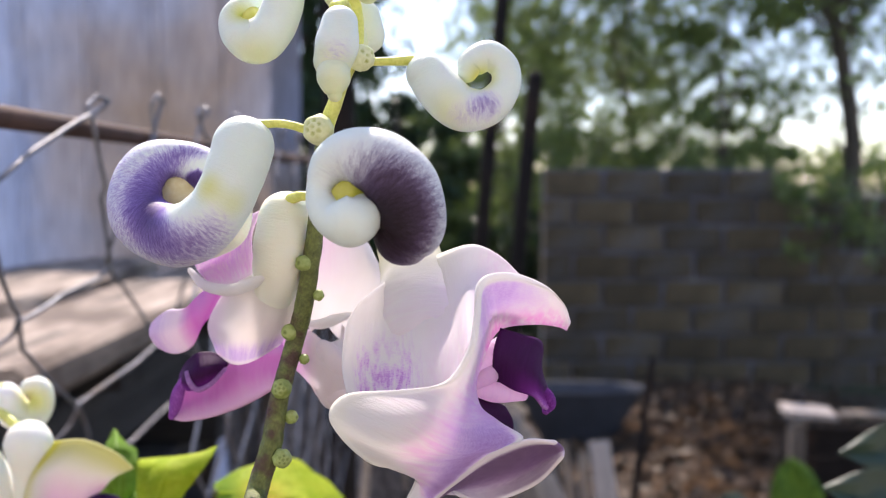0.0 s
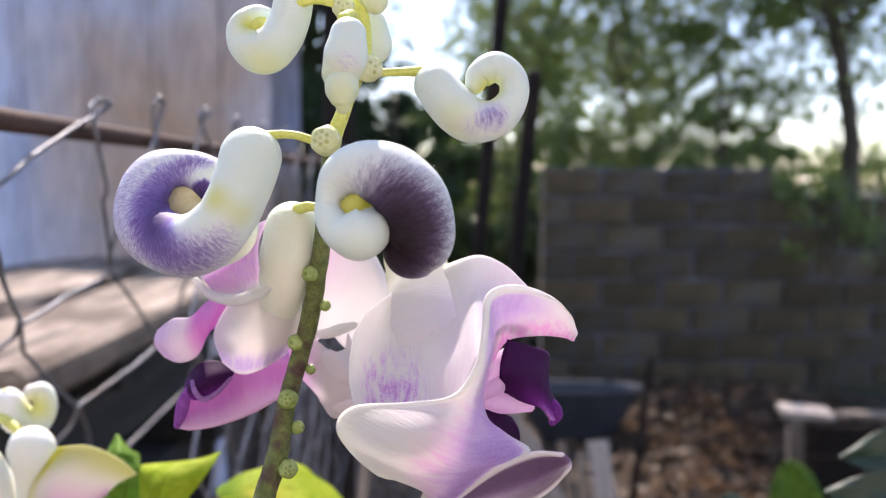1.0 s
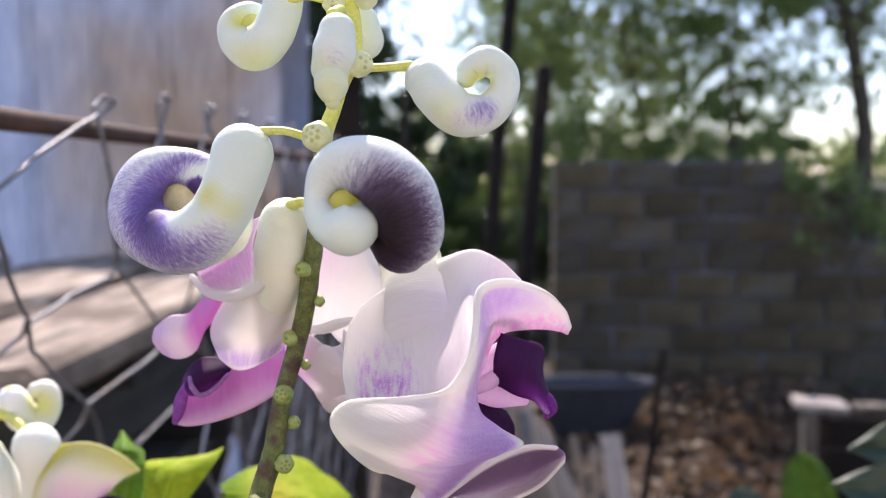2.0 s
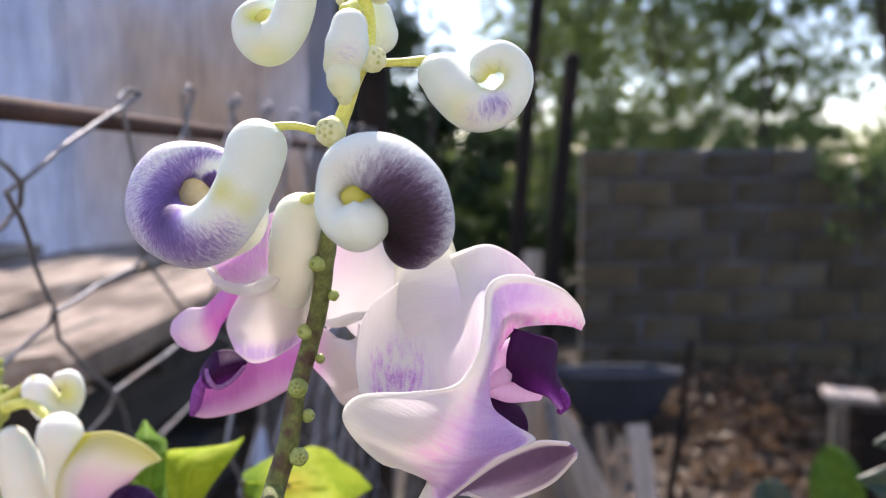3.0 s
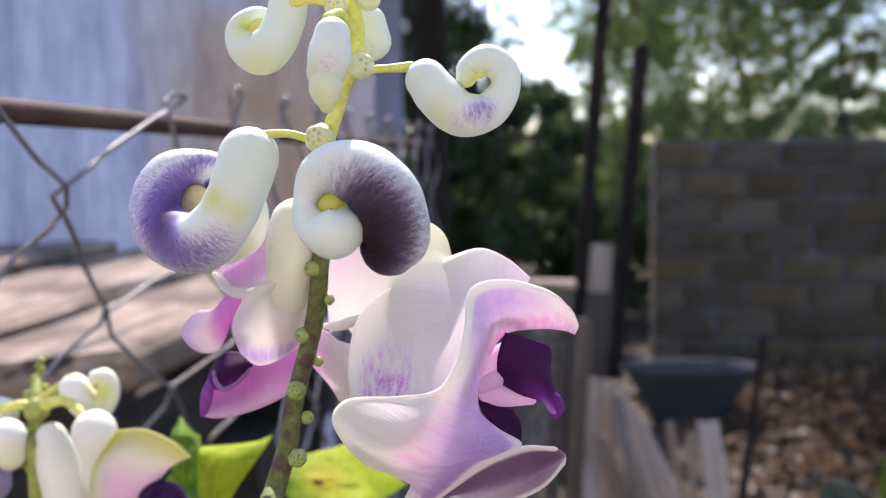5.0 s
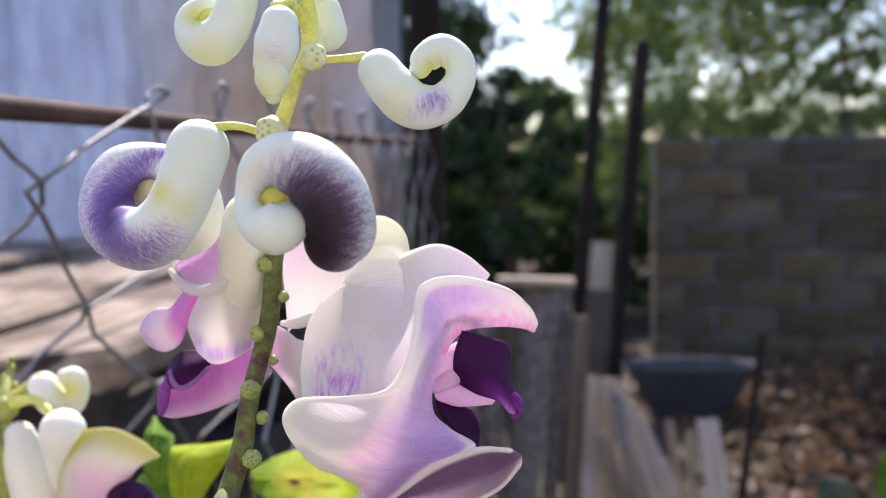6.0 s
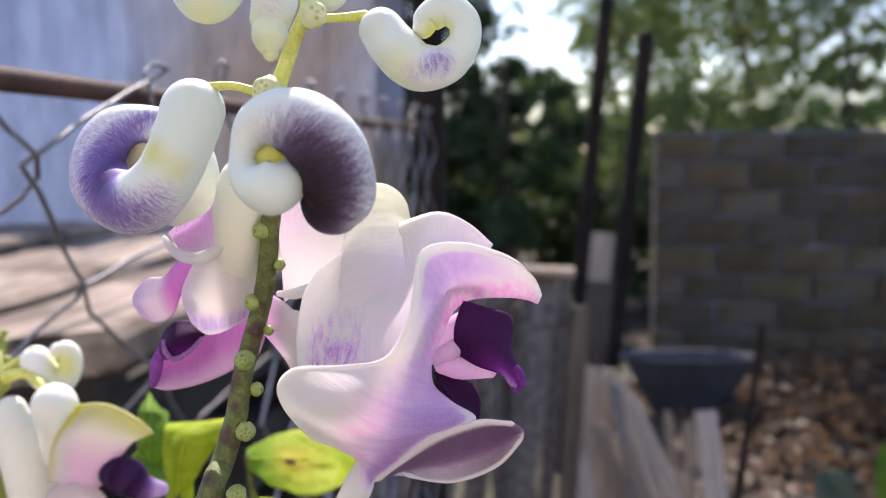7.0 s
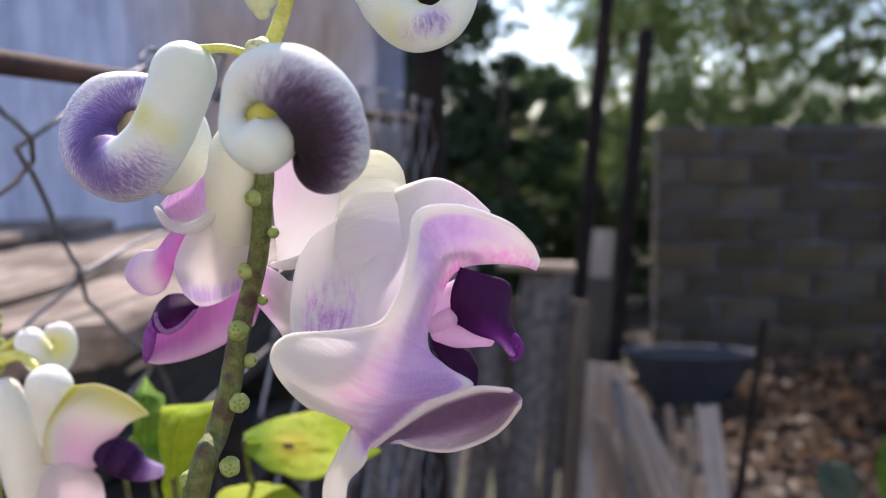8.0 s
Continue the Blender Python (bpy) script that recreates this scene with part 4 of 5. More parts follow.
bud([(*(12.0, -2.4, 74.3), 3.2), (*(13.5, -2.4, 72.0), 2.8)], raceme, lambda s, a, p: (0, 0.35, 0), 14, 16, "bud", "small green-white bud")

# ---- open flower in front ----
front = part("flower", tube(bmesh.new(), [(21.6, 12.0, 14.9, 7.2), (22.7, 6.8, 11.0, 7.5), (23.7, 0.6, 5.6, 7.5), (25.0, -4.2, -0.6, 7.5), (26.6, -7.8, -7.2, 5.6), (*(28.3, -11.8, -13.5), 4.0), (*(29.3, -13.3, -17.0), 3.0)], 50, 28, pig=lambda s, a, p: (0, 0.32 * (1 - smooth(0.10, 0.42, s)), 0.10 * smooth(0.22, 0.5, s) + 0.7 * near(p, (31.5, -2.5, 5.0), 4.5)), rough=0.03), M_VEIN, raceme, "large open flower, pale pink and cream with a purple heart")


def petal(name, rows, pig, nu=40, nv=26, thick=0.8, rim=1.7, label="", parent=None):
    return part(name, sheet(rows, nu, nv, thick, rim, pig), M_KEEL if "dark" in label else M_POCKET if "speckled" in label else M_VEIN if "veins" in label else M_PETAL if label.startswith(("pale pink", "cream wing")) else M_REAR if parent is not None else M_WING, parent or front, label)


def wing_pigment(u, v):
    """White rim, lavender above, pink towards the throat, mauve on the lower lobe."""
    rim = smooth(0.06, 0.13, v) * (1 - smooth(0.93, 0.97, v) * smooth(0.5, 0.6, u)) * (1 - smooth(0.80, 0.88, u))
    lobe, column, skirt = 1 - smooth(0.30, 0.42, u), smooth(0.28, 0.40, u) * (1 - smooth(0.52, 0.64, u)), smooth(0.5, 0.62, u)
    purple = lobe * (0.27 * (1 - smooth(0.35, 0.85, v)) * smooth(0.08, 0.22, u) + 0.05) + column * 0.26 * smooth(0.2, 0.7, v) + skirt * (0.06 * smooth(0.2, 0.4, v) + 0.42 * smooth(0.45, 0.85, v))
    pink = lobe * (0.10 + 0.60 * smooth(0.25, 0.95, v)) + column * (0.10 + 0.62 * smooth(0.2, 0.85, v)) + skirt * (0.04 + 0.46 * smooth(0.32, 0.6, v) * (1 - 0.5 * smooth(0.6, 0.9, v)))
    return (purple * rim, 0.10 * skirt * (1 - v), pink * rim)


wing_lobe = [
    [(58.1, 0.3, -1.5), (58.3, 0.3, -2.1), (58.3, 0.2, -2.6), (58.1, 0.2, -3.2)],
    [(56.5, -2.3, 3.6), (56.8, -1.5, 1.5), (56.4, -0.6, -0.6), (55.4, -0.2, -2.1)],
    [(52.2, -8.0, 8.0), (52.2, -5.3, 4.6), (51.6, -2.5, 1.1), (50.4, -1.7, -1.5)],
    [(43.9, -20.8, 11.8), (44.0, -12.1, 6.6), (43.8, -5.5, 1.5), (43.6, -3.7, -1.9)],
    [(37.5, -27.9, 11.1), (39.2, -16.2, 5.3), (40.3, -8.6, 0.0), (40.5, -5.9, -3.9)],
]
wing_column = [
    [(36.5, -30.3, 4.4), (37.6, -21.7, -0.3), (38.5, -13.9, -4.2), (38.5, -9.1, -7.3)],
    [(35.2, -31.8, -2.0), (36.1, -25.0, -5.5), (36.6, -18.3, -9.2), (36.5, -12.5, -12.8)],
    [(30.7, -30.2, -8.4), (32.9, -29.4, -10.2), (35.0, -24.6, -13.0), (37.6, -16.8, -17.2)],
    [(21.6, -25.4, -11.2), (28.5, -31.6, -13.6), (34.0, -28.8, -17.1), (41.8, -20.0, -19.4)],
    [(9.6, -18.6, -13.8), (23.0, -31.8, -16.4), (32.9, -31.2, -21.6), (46.5, -20.2, -22.6)],
]
wing_skirt = [
    [(6.5, -18.0, -19.4), (18.4, -29.2, -21.6), (29.6, -32.3, -23.5), (39.2, -26.3, -23.9)],
    [(14.5, -22.5, -26.1), (21.7, -28.5, -26.5), (27.9, -31.6, -27.4), (32.4, -27.7, -28.9)],
    [(24.4, -25.6, -27.4), (25.1, -27.7, -28.9), (26.4, -28.8, -30.5), (27.9, -27.9, -32.8)],
    [(22.5, -29.9, -32.8), (24.1, -30.8, -33.3), (25.7, -30.7, -34.1), (27.0, -29.6, -35.1)],
    [(19.9, -29.8, -38.5), (21.4, -30.6, -38.5), (22.8, -30.5, -38.5), (23.8, -29.4, -38.5)],
    [(19.1, -28.6, -45.3), (20.5, -29.5, -45.2), (21.8, -29.3, -45.2), (22.7, -28.2, -45.1)],
]
petal("wing_petal", wing_lobe + wing_column + wing_skirt, wing_pigment, 96, 36, 0.7, 2.6, "wavy cream and mauve wing petal")
petal("lower_lobe", [
    [(27.9, -27.4, -33.0), (32.4, -27.2, -29.1), (39.2, -25.8, -24.2), (47.0, -20.2, -22.8), (53.6, -18.5, -23.6)],
    [(30.1, -23.9, -32.9), (34.5, -16.0, -34.0), (41.4, -10.0, -34.2), (49.6, -8.7, -31.6), (55.4, -16.0, -25.8)],
    [(32.3, -21.2, -33.4), (36.1, -15.6, -37.0), (42.2, -11.8, -38.4), (50.4, -12.6, -34.4), (55.4, -16.6, -27.4)],
], lambda u, v: ((0.34 * (1 - smooth(0.30, 0.85, u)) + 0.25) * smooth(0.03, 0.12, u) * (1 - smooth(0.93, 0.99, u)), 0, 0.1), 26, 40, 0.7, 1.6, "cupped lower lobe, purple speckled inside")
banner = petal("banner_petal", [
    [(9.4, -13.6, -14.7), (8.0, -8.7, -9.2), (8.8, -5.7, -1.0), (11.5, -4.8, 3.8)],
    [(14.0, -15.7, -16.2), (13.0, -10.3, -9.6), (13.4, -6.7, -2.1), (15.0, -4.6, 6.5)],
    [(21.2, -22.2, -14.9), (21.5, -16.0, -8.2), (20.7, -9.2, -1.7), (20.4, -0.2, 8.4)],
    [(27.5, -24.6, -14.1), (26.7, -19.2, -7.6), (26.2, -13.5, -1.8), (25.5, 0.2, 8.6)],
    [(32.7, -23.3, -9.1), (32.1, -16.4, -3.6), (31.6, -9.0, 1.3), (29.7, 1.4, 13.8)],
    [(35.7, -23.8, -2.5), (35.5, -13.5, 2.0), (36.0, -3.0, 8.1), (36.6, 3.1, 16.1)],
    [(37.7, -13.6, 0.2), (39.5, -4.3, 4.4), (41.7, 2.0, 8.8), (42.8, 5.4, 13.5)],
    [(40.2, -11.6, 0.5), (42.8, -2.4, 2.3), (45.8, 4.8, 5.3), (48.0, 8.0, 8.6)],
], lambda u, v: (0.27 * (1 - smooth(0.10, 0.95, v)) * smooth(0.03, 0.14, u) * (1 - smooth(0.28, 0.48, u)) * smooth(0, 0.05, u) + 0.12 * smooth(0.7, 0.85, u) * (1 - smooth(0.2, 0.7, v)), 0.16 * smooth(0.55, 1, v) * smooth(0.12, 0.3, u) * (1 - smooth(0.55, 0.7, u)), 0.02 + 0.15 * smooth(0.3, 0.5, u) * (1 - smooth(0.0, 0.8, v)) + 0.14 * smooth(0.7, 0.85, u)), 60, 34, 0.7, 1.6, "broad pale banner petal with violet veins")


def grow_together(neck, blade, reach, out):
    """Fillets the seam where the flower's neck runs into a petal."""
    trees = [BVHTree.FromPolygons([v.co.copy() for v in ob.data.vertices], [list(f.vertices) for f in ob.data.polygons]) for ob in (neck, blade)]
    for ob, other in ((neck, trees[1]), (blade, trees[0])):
        normals = [v.normal.copy() for v in ob.data.vertices]
        for v, n in zip(ob.data.vertices, normals):
            d = other.find_nearest(v.co)[3]
            if d < reach:
                v.co += (n if ob is neck else out) * (reach - d) ** 2 / (4 * reach)
        ob.data.update()


grow_together(front, banner, 0.005, Vector((0, -0.65, 0.76)))
petal("keel_petal", [
    [(42.6, -4.7, -1.9), (41.0, -7.1, -7.1), (41.0, -5.5, -12.8)],
    [(47.4, -2.8, -3.6), (45.4, -6.7, -9.0), (45.6, -4.7, -15.7)],
    [(52.3, 0.0, -5.9), (49.6, -4.4, -11.4), (50.0, -3.8, -17.5)],
    [(51.9, 1.6, -11.9), (53.1, -1.7, -16.4), (52.3, -3.0, -20.2)],
    [(53.4, 1.2, -17.1), (54.6, -0.9, -18.9), (53.2, -2.1, -21.0)],
], lambda u, v: (0.95 - 0.62 * smooth(0.5, 1.0, v) * smooth(0.1, 0.7, u), 0, 0.3), 30, 20, 0.9, 1.3, "dark purple velvety keel petal")
part("keel_tip", tube(bmesh.new(), [(*(50.5, -2.3, -16.8), 1.0), (*(52.8, -1.3, -17.5), 1.7), (*(54.1, -1.0, -19.7), 1.6), (*(53.3, -1.1, -21.4), 0.9)], 22, 14, pig=lambda s, a, p: (0.72 - 0.2 * s, 0, 0.4)), M_KEEL, front, "hooked violet keel tip")
for rows in ([(*(36.7, -6.3, -10.6), 2.0), (*(39.3, -5.2, -8.3), 2.4), (*(42.7, -2.0, -6.3), 2.0)], [(*(37.2, -6.5, -13.3), 2.0), (*(39.8, -5.4, -12.0), 2.5), (*(42.8, -1.4, -12.0), 2.0)], [(*(38.3, -4.7, -15.7), 1.9), (*(42.1, -3.7, -16.6), 2.3), (*(48.1, -0.8, -18.0), 1.2)]):
    part("stamen_fold", tube(bmesh.new(), rows, 18, 14, pig=lambda s, a, p: (0.10, 0, 0.50)), M_PETAL, front, "pink inner fold")
petal("keel_base", [
    [(36.3, -5.0, -17.1), (40.0, -2.6, -18.2), (44.1, -0.3, -20.6)],
    [(38.1, -6.1, -20.2), (41.9, -3.7, -21.7), (45.8, -1.5, -23.9)],
    [(40.9, -6.1, -23.9), (43.9, -4.0, -26.4), (45.5, -2.0, -28.5)],
], lambda u, v: (0.98, 0, 0), 20, 18, 0.8, 1.3, "dark purple throat petal")

# ---- open flower behind the stem ----
rear = part("flower", tube(bmesh.new(), [(*(-5.8, 3.0, 22.0), 6.3), (*(-6.8, 2.5, 15.3), 6.4), (*(-8.4, 5.6, 8.4), 5.6), (*(-11.1, 12.4, -0.1), 3.6), (*(-14.0, 18.0, -7.1), 2.2)], 44, 26, pig=lambda s, a, p: (0, 0.16 * (1 - smooth(0.3, 0.9, s)) + 0.05, 0.04 * smooth(0.6, 1, s)), rough=0.04), M_WHITEBUD, raceme, "open flower, cream with magenta petals")
petal("wing_petal", [
    [(-23.0, 16.7, 4.2), (-27.4, 17.1, -4.4), (-25.6, 18.6, -11.9)],
    [(-17.0, 10.8, 7.5), (-19.3, 8.6, -3.9), (-21.0, 15.5, -13.9)],
    [(-9.9, 5.4, 10.6), (-11.6, 5.8, -2.6), (-16.0, 15.0, -12.8)],
    [(-4.6, 9.2, 8.2), (-5.6, 10.8, -2.1), (-10.0, 17.8, -9.2)],
], lambda u, v: (0.24 * smooth(0.55, 0.85, v) * (1 - smooth(0.92, 0.98, v)), 0.09 * (1 - v), 0.05 + 0.2 * (1 - smooth(0, 0.3, u))), 30, 26, 0.8, 1.8, "cream wing petal edged with mauve", rear)
petal("banner_petal", [
    [(-13.2, 12.1, 23.8), (-15.9, 13.7, 17.2), (-14.4, 9.0, 7.9)],
    [(-18.4, 15.9, 20.9), (-23.9, 21.3, 12.6), (-20.0, 12.8, 5.3)],
    [(-30.8, 18.2, 10.0), (-30.1, 19.0, 8.3), (-25.9, 14.8, 5.4)],
], lambda u, v: (0.22 * (1 - smooth(0.5, 1.0, v)), 0, 0.25 + 0.40 * smooth(0.2, 0.6, v) * (1 - smooth(0.8, 0.97, v))), 34, 30, 0.7, 1.5, "lilac banner petal with magenta veins", rear)
part("rolled_edge", tube(bmesh.new(), [(-32.2, 19.0, 8.7, 0.70), (-27.7, 15.5, 5.4, 1.25), (-20.4, 9.0, 5.0, 1.45), (-13.2, 2.0, 7.4, 1.30), (-8.6, -1.2, 10.4, 0.60)], 34, 14), M_PETAL, rear, "white rolled petal edge")
petal("wing_petal", [
    [(-21.7, 18.8, 4.4), (-23.1, 19.6, 1.5), (-24.7, 20.4, -1.4)],
    [(-28.9, 22.7, 3.7), (-29.4, 22.4, -0.6), (-30.2, 24.1, -5.1)],
    [(-35.0, 26.4, -1.5), (-35.6, 25.0, -6.4), (-33.9, 26.7, -11.3)],
    [(-40.8, 29.3, -2.7), (-41.4, 26.9, -8.2), (-38.8, 28.5, -13.6)],
    [(-45.2, 31.1, -6.2), (-45.8, 30.4, -9.0), (-43.5, 30.6, -12.3)],
], lambda u, v: (0.30 * max(0, 1 - abs(u - 0.28) * 4.5) * (1 - 0.7 * v) + 0.24 * smooth(0.45, 0.9, u), 0, min(1, 1.6 * max(0, 1 - abs(u - 0.26) * 3.2) * (1 - 0.4 * v)) + 0.2), 34, 24, 1.4, 1.5, "pink rounded wing petal", rear)
petal("keel_petal", [
    [(-7.0, 19.9, -8.4), (-7.7, 19.5, -14.0), (-9.0, 18.1, -18.9)],
    [(-19.5, 25.8, -9.4), (-20.9, 25.3, -16.6), (-18.7, 20.7, -24.9)],
    [(-28.6, 27.5, -14.4), (-29.3, 26.9, -22.8), (-27.6, 22.5, -28.5)],
    [(-36.6, 27.2, -18.4), (-35.9, 26.7, -25.0), (-35.1, 23.4, -30.1)],
    [(-39.1, 25.8, -24.7), (-39.4, 25.5, -28.0), (-39.5, 25.4, -30.1)],
], lambda u, v: (0.35 * (1 - smooth(0.0, 0.5, v)) + 0.3 * smooth(0.75, 1, u), 0, 0.85 - 0.35 * smooth(0.6, 1, v)), 34, 24, 0.8, 1.6, "magenta keel petal", rear)
petal("keel_fold", [
    [(-23.6, 22.3, -14.5), (-24.0, 21.7, -15.4), (-25.1, 21.1, -16.7)],
    [(-27.4, 22.9, -12.5), (-26.8, 19.2, -15.6), (-27.7, 19.9, -19.2)],
    [(-31.6, 23.4, -12.6), (-30.3, 18.1, -16.4), (-30.9, 19.3, -20.9)],
    [(-34.5, 23.8, -14.7), (-33.3, 19.0, -17.6), (-33.3, 19.8, -21.5)],
    [(-36.4, 24.0, -18.1), (-36.1, 21.9, -19.4), (-35.1, 21.3, -21.1)],
], lambda u, v: (0.97 - 0.40 * smooth(0.6, 1, v) - 0.2 * smooth(0.75, 1, u), 0, 0.3), 34, 26, 0.7, 1.5, "dark violet folded keel", rear)
part("keel_lip", tube(bmesh.new(), [(*(-33.5, 19.1, -16.8), 0.6), (*(-32.4, 17.4, -18.9), 0.7), (*(-30.5, 17.8, -20.8), 0.7), (*(-27.4, 18.9, -19.4), 0.6), (*(-24.4, 20.6, -16.2), 0.5)], 30, 12, pig=lambda s, a, p: (0.46, 0, 0.25)), M_REAR, rear, "lilac curled lip of the keel")
part("keel_tip", tube(bmesh.new(), [(*(-35.0, 20.9, -19.2), 1.0), (*(-36.5, 21.7, -22.5), 1.7), (*(-37.8, 23.0, -26.1), 1.6), (*(-39.3, 24.7, -29.4), 0.8)], 24, 14, pig=lambda s, a, p: (0.48, 0, 0.3), squash=0.6), M_KEEL, rear, "violet curled keel tip")
petal("banner_petal", [
    [(-3.3, 15.8, 19.8), (-2.9, 17.0, 7.4), (-3.1, 20.0, -6.8)],
    [(3.1, 19.0, 21.3), (4.2, 18.0, 7.3), (0.4, 21.1, -4.9)],
    [(8.6, 22.8, 18.8), (11.3, 20.0, 7.1), (4.8, 21.8, -9.0)],
    [(11.7, 24.4, 13.7), (14.9, 23.8, 5.2), (12.4, 22.9, -8.9)],
], lambda u, v: (0.10 * (1 - smooth(0.0, 0.5, u)) * (1 - v), 0, 0.03 + 0.30 * (1 - smooth(0, 0.8, u)) * (1 - smooth(0.1, 0.8, v))), 26, 24, 0.7, 1.5, "pale pink banner petal", rear)
petal("wing_petal", [
    [(-9.5, 18.3, -2.6), (-9.9, 19.0, -6.9), (-8.4, 19.5, -14.0)],
    [(-2.5, 16.1, -5.7), (-1.7, 13.6, -12.9), (-2.3, 15.1, -18.8)],
    [(1.2, 15.9, -8.5), (2.9, 12.4, -15.4), (1.4, 16.7, -25.0)],
    [(4.4, 17.9, -8.1), (7.4, 15.3, -16.0), (7.0, 18.8, -24.1)],
    [(4.9, 20.1, -4.9), (10.5, 19.5, -14.0), (11.0, 21.0, -21.5)],
], lambda u, v: (0.05 * (1 - smooth(0, 0.4, u)), 0, 0.55 * (1 - smooth(0.05, 0.35, u)) + 0.06), 30, 26, 0.8, 1.5, "pale pink cupped wing petal", rear)

part("rolled_edge", tube(bmesh.new(), [(*(-4.1, 19.1, -4.6), 0.7), (*(-0.3, 18.1, -4.5), 1.3), (*(3.3, 18.2, -3.4), 1.4), (*(6.7, 20.3, -2.6), 0.8)], 22, 12), M_REAR, rear, "white rolled petal edge")
for rows in ([(*(-3.1, 17.8, -9.8), 1.6), (*(0.5, 15.7, -11.3), 3.6), (*(3.4, 14.5, -13.8), 3.9), (*(5.1, 16.2, -17.3), 2.2)], [(*(-2.0, 19.2, -17.9), 2.0), (*(1.1, 17.1, -19.8), 3.6), (*(4.1, 16.9, -22.0), 3.4), (*(6.8, 17.8, -23.9), 2.0)]):
    part("petal_fold", tube(bmesh.new(), rows, 22, 18, pig=lambda s, a, p: (0.03, 0, 0.10), squash=0.7), M_REAR, rear, "pale pink rounded petal fold")

# ---- second vine stem, lower down ----
raceme_b = thing("flowering_vine_stem", ORIGIN_B, "snail vine stem with white buds and a half-open yellow-pink flower", "flowering vine")
part("stem", tube(bmesh.new(), [(-60, 40, -1402, 5), (-50, 30, -700, 4.5), (-35, 20, -250, 3.5), (*(-17.0, -13.1, -18.1), 2.8), (*(-20.7, -6.4, 3.3), 2.6), (*(-22.8, -0.3, 17.9), 2.6), (*(-25.6, 7.1, 24.8), 1.8), (*(-26.4, 11.5, 29.0), 1.1)], 70, 12, rough=0.12), M_GREENSTEM, raceme_b, "yellow-green stem")
for c, r in (((-20.8, -3.3, 15.9), 4.6), ((-26.9, 7.0, 24.8), 2.0), ((-22.0, 5.3, 22.0), 2.0), ((-28.3, 4.3, 19.5), 2.2), ((-19.8, -12.0, -3.5), 2.2), ((-16.1, -12.1, -8.9), 2.2), ((-25.2, 9.6, 28.4), 1.3), ((-27.6, 10.6, 29.6), 1.2), ((-26.6, 12.0, 31.4), 1.4)):
    part("node", ball(bmesh.new(), c, r, dent=0.14), M_GREENSTEM, raceme_b)
for rows in ([(*(-19.7, -3.0, 17.1), 2.4), (*(-6.7, -8.3, 20.8), 1.9), (*(4.9, -14.4, 16.3), 1.7)], [(*(-19.2, -1.8, 19.0), 2.4), (*(-11.7, -3.5, 24.2), 1.6), (*(-5.1, -5.3, 28.6), 1.4)], [(*(-22.8, -0.5, 15.7), 2.4), (*(-27.1, -3.8, 17.7), 2.0), (*(-32.4, -6.5, 16.6), 1.7)]):
    pedicel(rows, raceme_b)
pale = lambda s, a, p: (0, 0.10, 0)
bud([(*(-4.9, -3.7, 24.3), 5.6), (*(-1.4, -3.8, 19.0), 5.8), (*(4.3, -3.3, 17.4), 5.0), (*(7.5, -2.4, 22.4), 4.2), (*(6.5, -2.1, 27.5), 4.0), (*(3.6, -3.4, 28.2), 3.0)], raceme_b, lambda s, a, p: (0, 0.9 * near(p, (6.5, -5.5, 23.4), 10), 0), 40, 18, "bud", "pale curled bud", M_WHITEBUD)
bud([(*(8.6, -16.5, 11.5), 8.0), (*(9.2, -16.7, 8.0), 7.6), (*(8.8, -15.3, 1.9), 6.4), (*(7.9, -12.2, -7.1), 6.6)], raceme_b, pale, 40, 20, "bud", "white hooked flower neck", M_WHITEBUD)
bud([(*(-25.1, -16.5, 8.9), 7.0), (*(-23.8, -17.0, 2.7), 5.6)], raceme_b, lambda s, a, p: (0, 0.35 * s, 0), 20, 18, "bud", "round white bud", M_WHITEBUD)
bud([(*(-36.2, -1.2, 13.6), 6.2), (*(-41.1, -1.7, 13.7), 6.6)], raceme_b, lambda s, a, p: (0, 0.15, 0), 20, 18, "bud", "round white bud", M_WHITEBUD)
bud([(*(-11.6, -10.1, 7.2), 5.6), (*(-9.3, -11.5, 0.4), 7.6), (*(-6.0, -12.9, -8.2), 8.4), (*(-3.2, -13.6, -18.6), 8.6), (*(-0.4, -14.3, -30.0), 8.0)], raceme_b, pale, 40, 20, "bud", "swollen white bud", M_WHITEBUD)
bud([(*(-34.5, -10.6, -3.1), 6.0), (*(-35.7, -11.5, -10.4), 7.0)], raceme_b, lambda s, a, p: (0.45, 0, 0.15), 20, 18, "bud", "mauve bud")
bloom_b = petal("flower", [
    [(18.7, -19.2, 13.2), (10.4, -22.5, -1.4), (8.5, -22.9, -13.7)],
    [(29.5, -19.9, 13.8), (21.8, -24.7, 4.6), (21.2, -25.5, -13.5)],
    [(39.0, -18.3, 9.0), (31.2, -22.9, 2.1), (27.7, -23.8, -14.0)],
    [(44.3, -16.2, 2.8), (37.9, -19.2, 0.4), (31.5, -19.4, -4.2)],
], lambda u, v: (0.10 * smooth(0.4, 0.9, v), 0.16 + 0.60 * (1 - smooth(0.10, 0.55, v)) + 0.45 * (1 - smooth(0.02, 0.14, u)), 0.04 + 0.40 * smooth(0.38, 0.85, v) * smooth(0.08, 0.3, u)), 44, 36, 1.2, 2.6, "half-open flower, yellow-cream flushed with pink", raceme_b)
